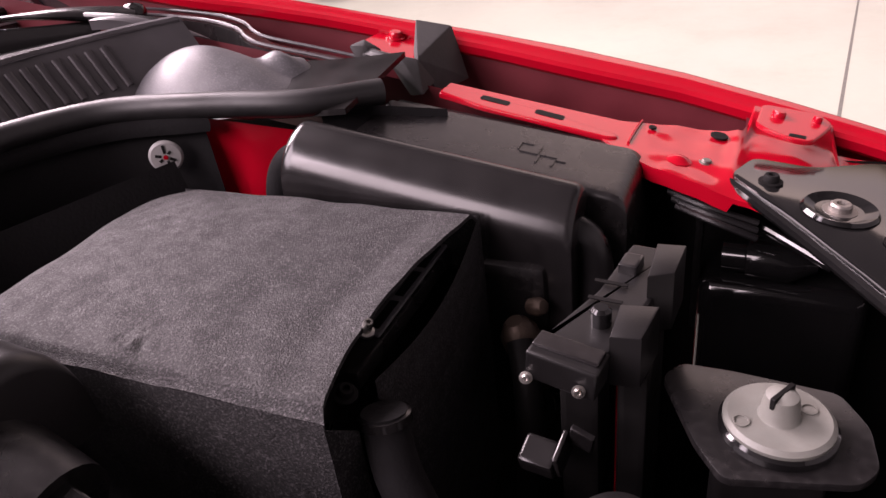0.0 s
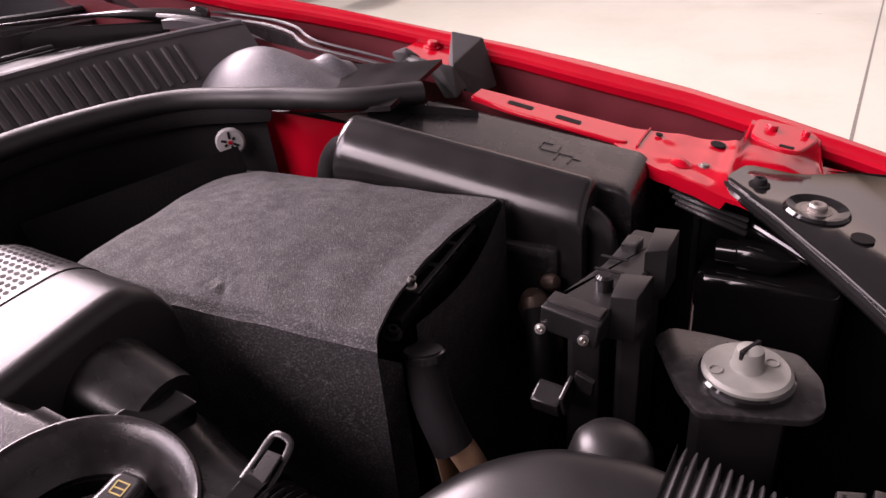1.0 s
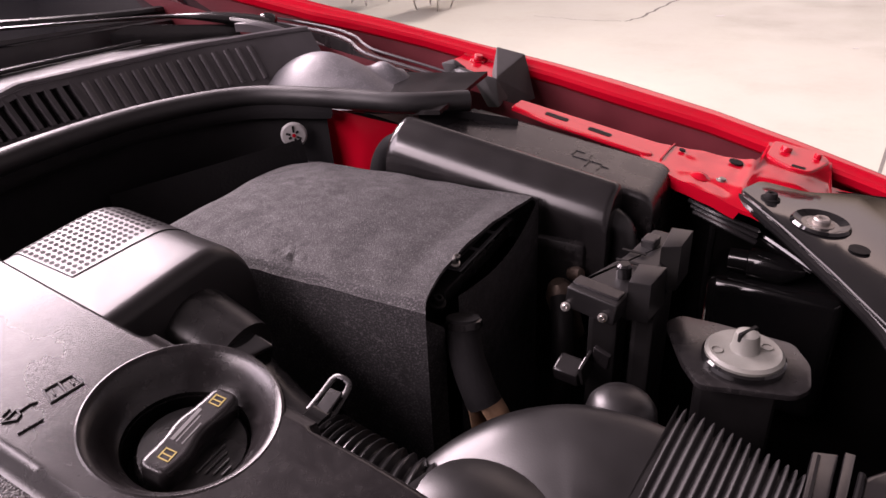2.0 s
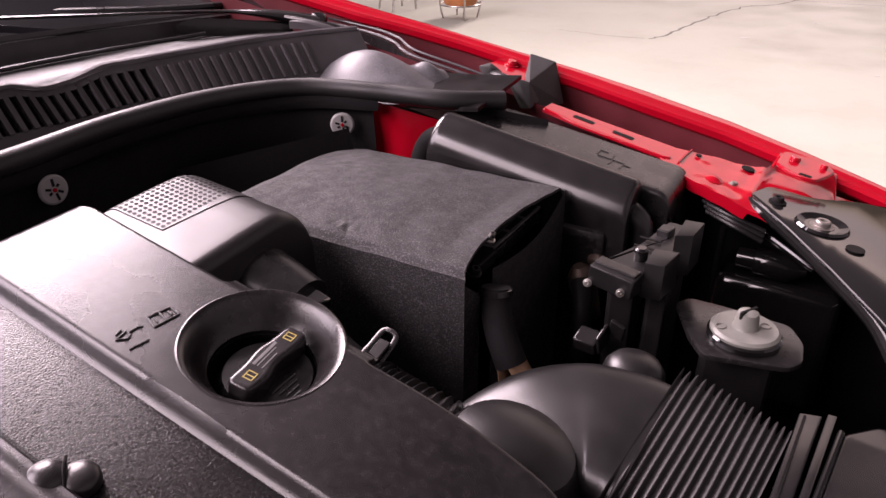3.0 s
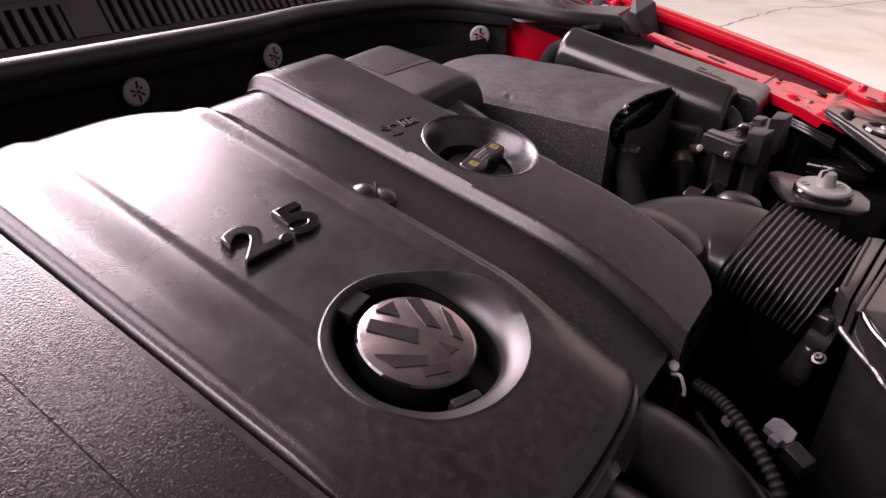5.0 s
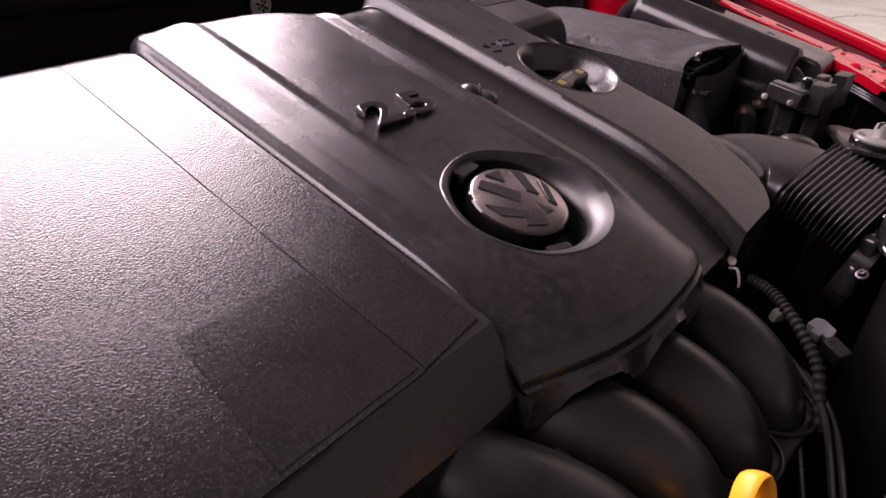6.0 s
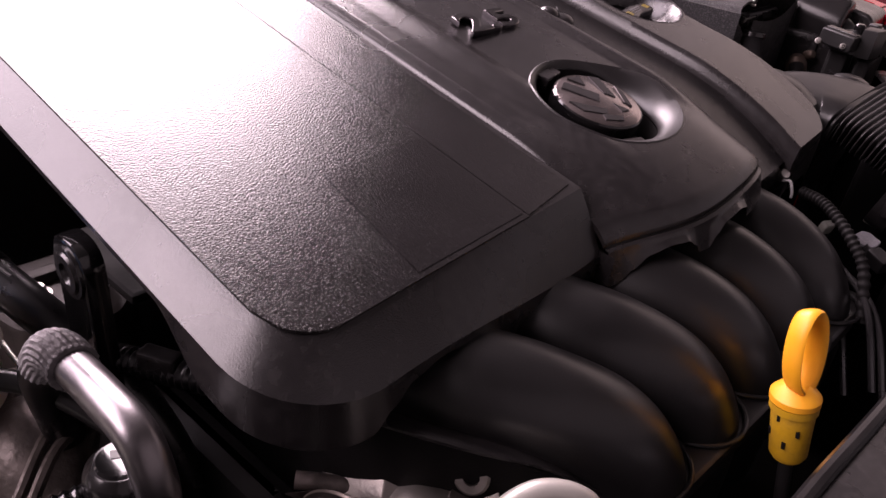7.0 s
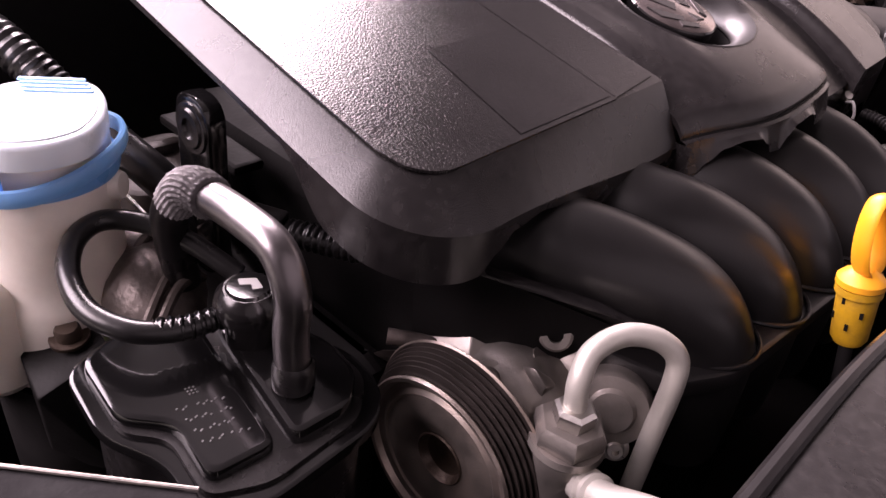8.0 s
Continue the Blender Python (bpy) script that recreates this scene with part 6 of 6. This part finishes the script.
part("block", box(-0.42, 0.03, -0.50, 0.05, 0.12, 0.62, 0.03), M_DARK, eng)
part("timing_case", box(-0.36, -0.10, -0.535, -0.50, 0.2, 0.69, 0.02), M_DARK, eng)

# ---- lamp housing and strip under the front panel ----
lampb = thing("headlamp_housing", (0.03, 0.56, 0.62), "black plastic back of the headlamp with a sleeve", "headlamp")
part("case", box(-0.022, 0.11, 0.535, 0.62, 0.62, 0.775, 0.012, 3), M_GLOSS, lampb)
part("frame", sweep([(-0.024, 0.548, 0.72), (-0.024, 0.550, 0.815), (-0.018, 0.552, 0.828), (0.05, 0.548, 0.812)], 0.004, 8, 6), M_GLOSS, lampb)
part("sleeve", lathe([(0.010, 0), (0.013, 0.002), (0.013, 0.020), (0.017, 0.022), (0.018, 0.055), (0.006, 0.075), (0, 0.075)], 24, along((-0.005, 0.560, 0.790), (1, -0.1, 0.05))), M_GLOSS, lampb)
part("rod", sweep([(0.012, 0.548, 0.834), (0.04, 0.535, 0.825), (0.075, 0.515, 0.815)], 0.004, 10, 5), M_GLOSS, lampb)
for k in range(3):
    part("seal_fin", sweep([(-0.050 + 0.004 * k, 0.540 - 0.007 * k, 0.858 - 0.003 * k), (-0.018 + 0.004 * k, 0.528 - 0.007 * k, 0.852 - 0.003 * k), (0.020, 0.530 - 0.007 * k, 0.840 - 0.003 * k)], 0.0028, 8, 5), M_RUBBER, lampb)

valve = thing("purge_valve", (-0.125, 0.37, 0.75), "dull metal valve with a round knob by the battery", "valve")
part("body", lathe([(0, -0.05), (0.012, -0.05), (0.014, -0.01), (0.014, 0), (0.010, 0.008), (0.006, 0.012), (0, 0.012)], 24, pose(-0.128, 0.372, 0.822, 10, -12, 0)), M_BROWN, valve)
part("knob", lathe([(0, 0.010), (0.005, 0.009), (0.007, 0.004), (0.006, -0.004), (0, -0.006)], 20, along((-0.122, 0.392, 0.832), (1, -0.4, 0.4))), M_BROWN, valve)
part("stem", sweep([(-0.125, 0.365, 0.82), (-0.115, 0.345, 0.80), (-0.110, 0.33, 0.76), (-0.11, 0.32, 0.70)], 0.010, 12, 5), M_DARK, valve)

# ---- hoses, castings and brackets at the right end of the engine ----
hose = thing("coolant_hose", (-0.33, -0.60, 0.80), "thick black rubber hose with a pale printed band", "hose")
part("hose", sweep([(-0.15, -0.53, 0.60), (-0.20, -0.545, 0.70), (-0.232, -0.560, 0.745), (-0.262, -0.578, 0.774), (-0.29, -0.586, 0.785), (-0.326, -0.597, 0.80), (-0.37, -0.622, 0.838), (-0.45, -0.65, 0.86)], 0.0125, 18, 8), M_RUBBER, hose)
part("band", lathe([(0.0127, 0), (0.0130, 0.0005), (0.0130, 0.0025), (0.0127, 0.003)], 24, along((-0.281, -0.5835, 0.781), (-1, -0.3, 0.35))), M_PRINT, hose)
part("braid", sweep([(-0.300, -0.589, 0.789), (-0.326, -0.597, 0.80), (-0.37, -0.622, 0.838), (-0.45, -0.65, 0.86)], lambda t: 0.0131 + 0.0006 * math.sin(t * 2 * math.pi * 40), 20, 50), M_RUBBER, hose, "ribbed black cover")
part("print", join(*[box(-0.0007, 0.0007, -0.004, 0.004, 0.0120, 0.0133, m=along((-0.285 - 0.005 * k, -0.588 - 0.0015 * k, 0.787 + 0.0018 * k), (0.3, 0.1, 1))) for k in range(2)]), M_PRINT, hose)

eye_ = thing("engine_mount_arm", (-0.245, -0.54, 0.70), "black engine mount arm with a round boss", "mount")
part("arm", prism(rounded([(-0.018, -0.10), (0.018, -0.10), (0.018, 0.022), (-0.018, 0.022)], 0.018, 8), -0.006, 0.006, 0.002, m=Matrix.Translation((-0.226, -0.566, 0.820)) @ Matrix(((1, 0, 0, 0), (0, 0, -1, 0), (0, 1, 0, 0), (0, 0, 0, 1)))), M_GLOSS, eye_)
part("boss", lathe([(0, 0.001), (0.0055, 0.001), (0.0065, 0.003), (0.0115, 0.003), (0.0125, 0.0015), (0.0155, 0.0015), (0.0165, -0.002)], 36, along((-0.225, -0.572, 0.822), (0, -1, 0))), M_SEMI, eye_)

cast = thing("engine_bracket", (-0.31, -0.55, 0.66), "grimy cast aluminium engine bracket with bolts", "bracket")
part("plate", prism(rounded([(-0.37, -0.60), (-0.29, -0.585), (-0.27, -0.53), (-0.30, -0.50), (-0.37, -0.51)], 0.012), 0.70, 0.748, 0.005), M_BAND, cast)
part("rib", box(-0.345, -0.333, -0.60, -0.52, 0.745, 0.756, 0.003), M_BAND, cast)
part("rear_ledge", box(-0.352, -0.250, -0.530, -0.505, 0.764, 0.772, 0.003), M_DARK, cast, "black ledge under the cover")
for x, y in ((-0.322, -0.560), (-0.308, -0.528)):
    bolt("bolt", (x, y, 0.748), (0, 0, 1), 0.006, M_STEEL, cast, 0.008, False)
part("casting", sweep([(-0.262, -0.600, 0.715), (-0.235, -0.605, 0.720), (-0.205, -0.612, 0.716), (-0.180, -0.612, 0.700)], lambda t: 0.028 - 0.004 * math.sin(9 * t), 20, 6), M_GRIME, cast)
for k in range(5):
    part("fin", sweep([(-0.252 + 0.014 * k, -0.580 - 0.002 * k, 0.738), (-0.240 + 0.014 * k, -0.602 - 0.002 * k, 0.747), (-0.224 + 0.014 * k, -0.628 - 0.002 * k, 0.728)], 0.0032, 8, 5), M_GRIME, cast)
line_ = thing("brake_line", (-0.24, -0.605, 0.77), "thin bright steel line beside the bottle", "pipe")
part("tube", sweep([(-0.33, -0.602, 0.775), (-0.284, -0.6037, 0.775), (-0.203, -0.6077, 0.775), (-0.19, -0.607, 0.76)], 0.0014, 10, 4), M_STEEL, line_)

ribbed = thing("wiring_loom", (-0.18, -0.55, 0.75), "black ribbed wiring loom under the cover's edge", "loom")
part("loom", sweep([(-0.25, -0.57, 0.752), (-0.21, -0.555, 0.760), (-0.17, -0.54, 0.766), (-0.13, -0.52, 0.768)], lambda t: 0.0085 + 0.0008 * math.sin(t * 2 * math.pi * 28), 14, 60), M_RUBBER, ribbed)
part("clip", box(-0.012, 0.012, -0.006, 0.006, -0.004, 0.010, 0.002, m=pose(-0.185, -0.548, 0.768, 0, 0, 25)), M_BLACK, ribbed)

tray = thing("wing_brace", (-0.06, -0.73, 0.70), "black steel brace with a bright edge", "brace")
part("brace", prism([(-0.135, -0.80), (-0.074, -0.738), (-0.020, -0.691), (0.010, -0.700), (0.0, -0.80)], 0.72, 0.7985, 0.0015), M_MAT, tray)
part("edge", sweep([(-0.135, -0.790, 0.799), (-0.074, -0.7375, 0.799), (-0.020, -0.6905, 0.799)], 0.0009, 8, 4), M_ALU, tray, "bright edge")
footing = thing("hose_bracket", (-0.21, -0.664, 0.66), "small black bracket with a hexagon bolt", "bracket")
part("bracket", hull([(-0.240, -0.684, 0.70), (-0.200, -0.690, 0.695), (-0.196, -0.648, 0.712), (-0.236, -0.644, 0.714), (-0.24, -0.68, 0.60), (-0.20, -0.65, 0.60)]), M_DARK, footing)
bolt("bolt", (-0.220, -0.661, 0.711), (0.05, -0.1, 1), 0.0075, M_BROWN, footing, 0.010, False)

# wiring in front of the cover
wire = thing("front_loom", (0.04, -0.06, 0.76), "black ribbed loom with pale plugs before the cover", "loom")
part("loom", sweep([(0.010, -0.038, 0.805), (0.028, -0.046, 0.806), (0.045, -0.056, 0.802), (0.066, -0.070, 0.792), (0.085, -0.082, 0.775), (0.10, -0.10, 0.74)], lambda t: 0.0046 + 0.0006 * math.sin(t * 2 * math.pi * 26), 14, 50), M_DARK, wire)
for k, (dx, dz) in enumerate(((0.010, -0.016), (0.022, -0.026), (-0.006, -0.030))):
    part("cable", sweep([(0.005 + dx, -0.030, 0.790 + dz), (0.030 + dx, -0.052 - 0.006 * k, 0.786 + dz), (0.060 + dx, -0.070 + 0.008 * k, 0.780 + dz), (0.090 + dx, -0.10, 0.770 + dz), (0.12 + dx, -0.13, 0.72 + dz)], 0.0028, 8, 6), M_RUBBER, wire)
part("plug", prism(rounded([(-0.013, -0.008), (0.012, -0.010), (0.014, -0.004), (0.011, 0.008), (-0.006, 0.011), (-0.013, 0.006)], 0.002), -0.006, 0.004, 0.0015, m=pose(0.072, -0.008, 0.771, 12, 6, -20) @ Matrix.Diagonal((0.8, 0.8, 0.8, 1))), M_TOWER, wire, "pale grey plug")
part("plug_tab", box(-0.004, 0.004, -0.003, 0.003, -0.004, 0.004, 0.001, m=pose(0.070, -0.021, 0.771, 12, 6, -20)), M_TOWER, wire)
part("plug_shell", box(-0.010, 0.010, -0.007, 0.007, -0.012, 0.002, 0.002, m=pose(0.088, -0.022, 0.768, 10, 10, -30)), M_RUN, wire)
part("plug", box(-0.004, 0.004, -0.006, 0.006, -0.006, 0.006, 0.002, m=pose(0.038, -0.019, 0.774, 0, 15, -30)), M_CAP, wire, "pale grey plug")
part("clip_wire", sweep([(-0.006, -0.047, 0.812), (0.000, -0.048, 0.814), (0.005, -0.050, 0.806), (0.006, -0.051, 0.801)], 0.0013, 8, 6), M_WHITE, wire, "pale wire clip")
part("spring_clip", lathe([(0, 0), (0.005, 0), (0.006, 0.004), (0.004, 0.009), (0, 0.010)], 16, along((-0.011, -0.040, 0.812), (0.5, -0.5, 0.7))), M_STEEL, wire)

part("mat_flap", sheet(lambda u, v: (-0.560 + 0.115 * u + 0.012 * v, 0.250 + 0.165 * u, 0.895 + 0.02 * u - 0.05 * v), 12, 6, skirt=0.004), M_MAT, car, "black flap of the insulation mat")
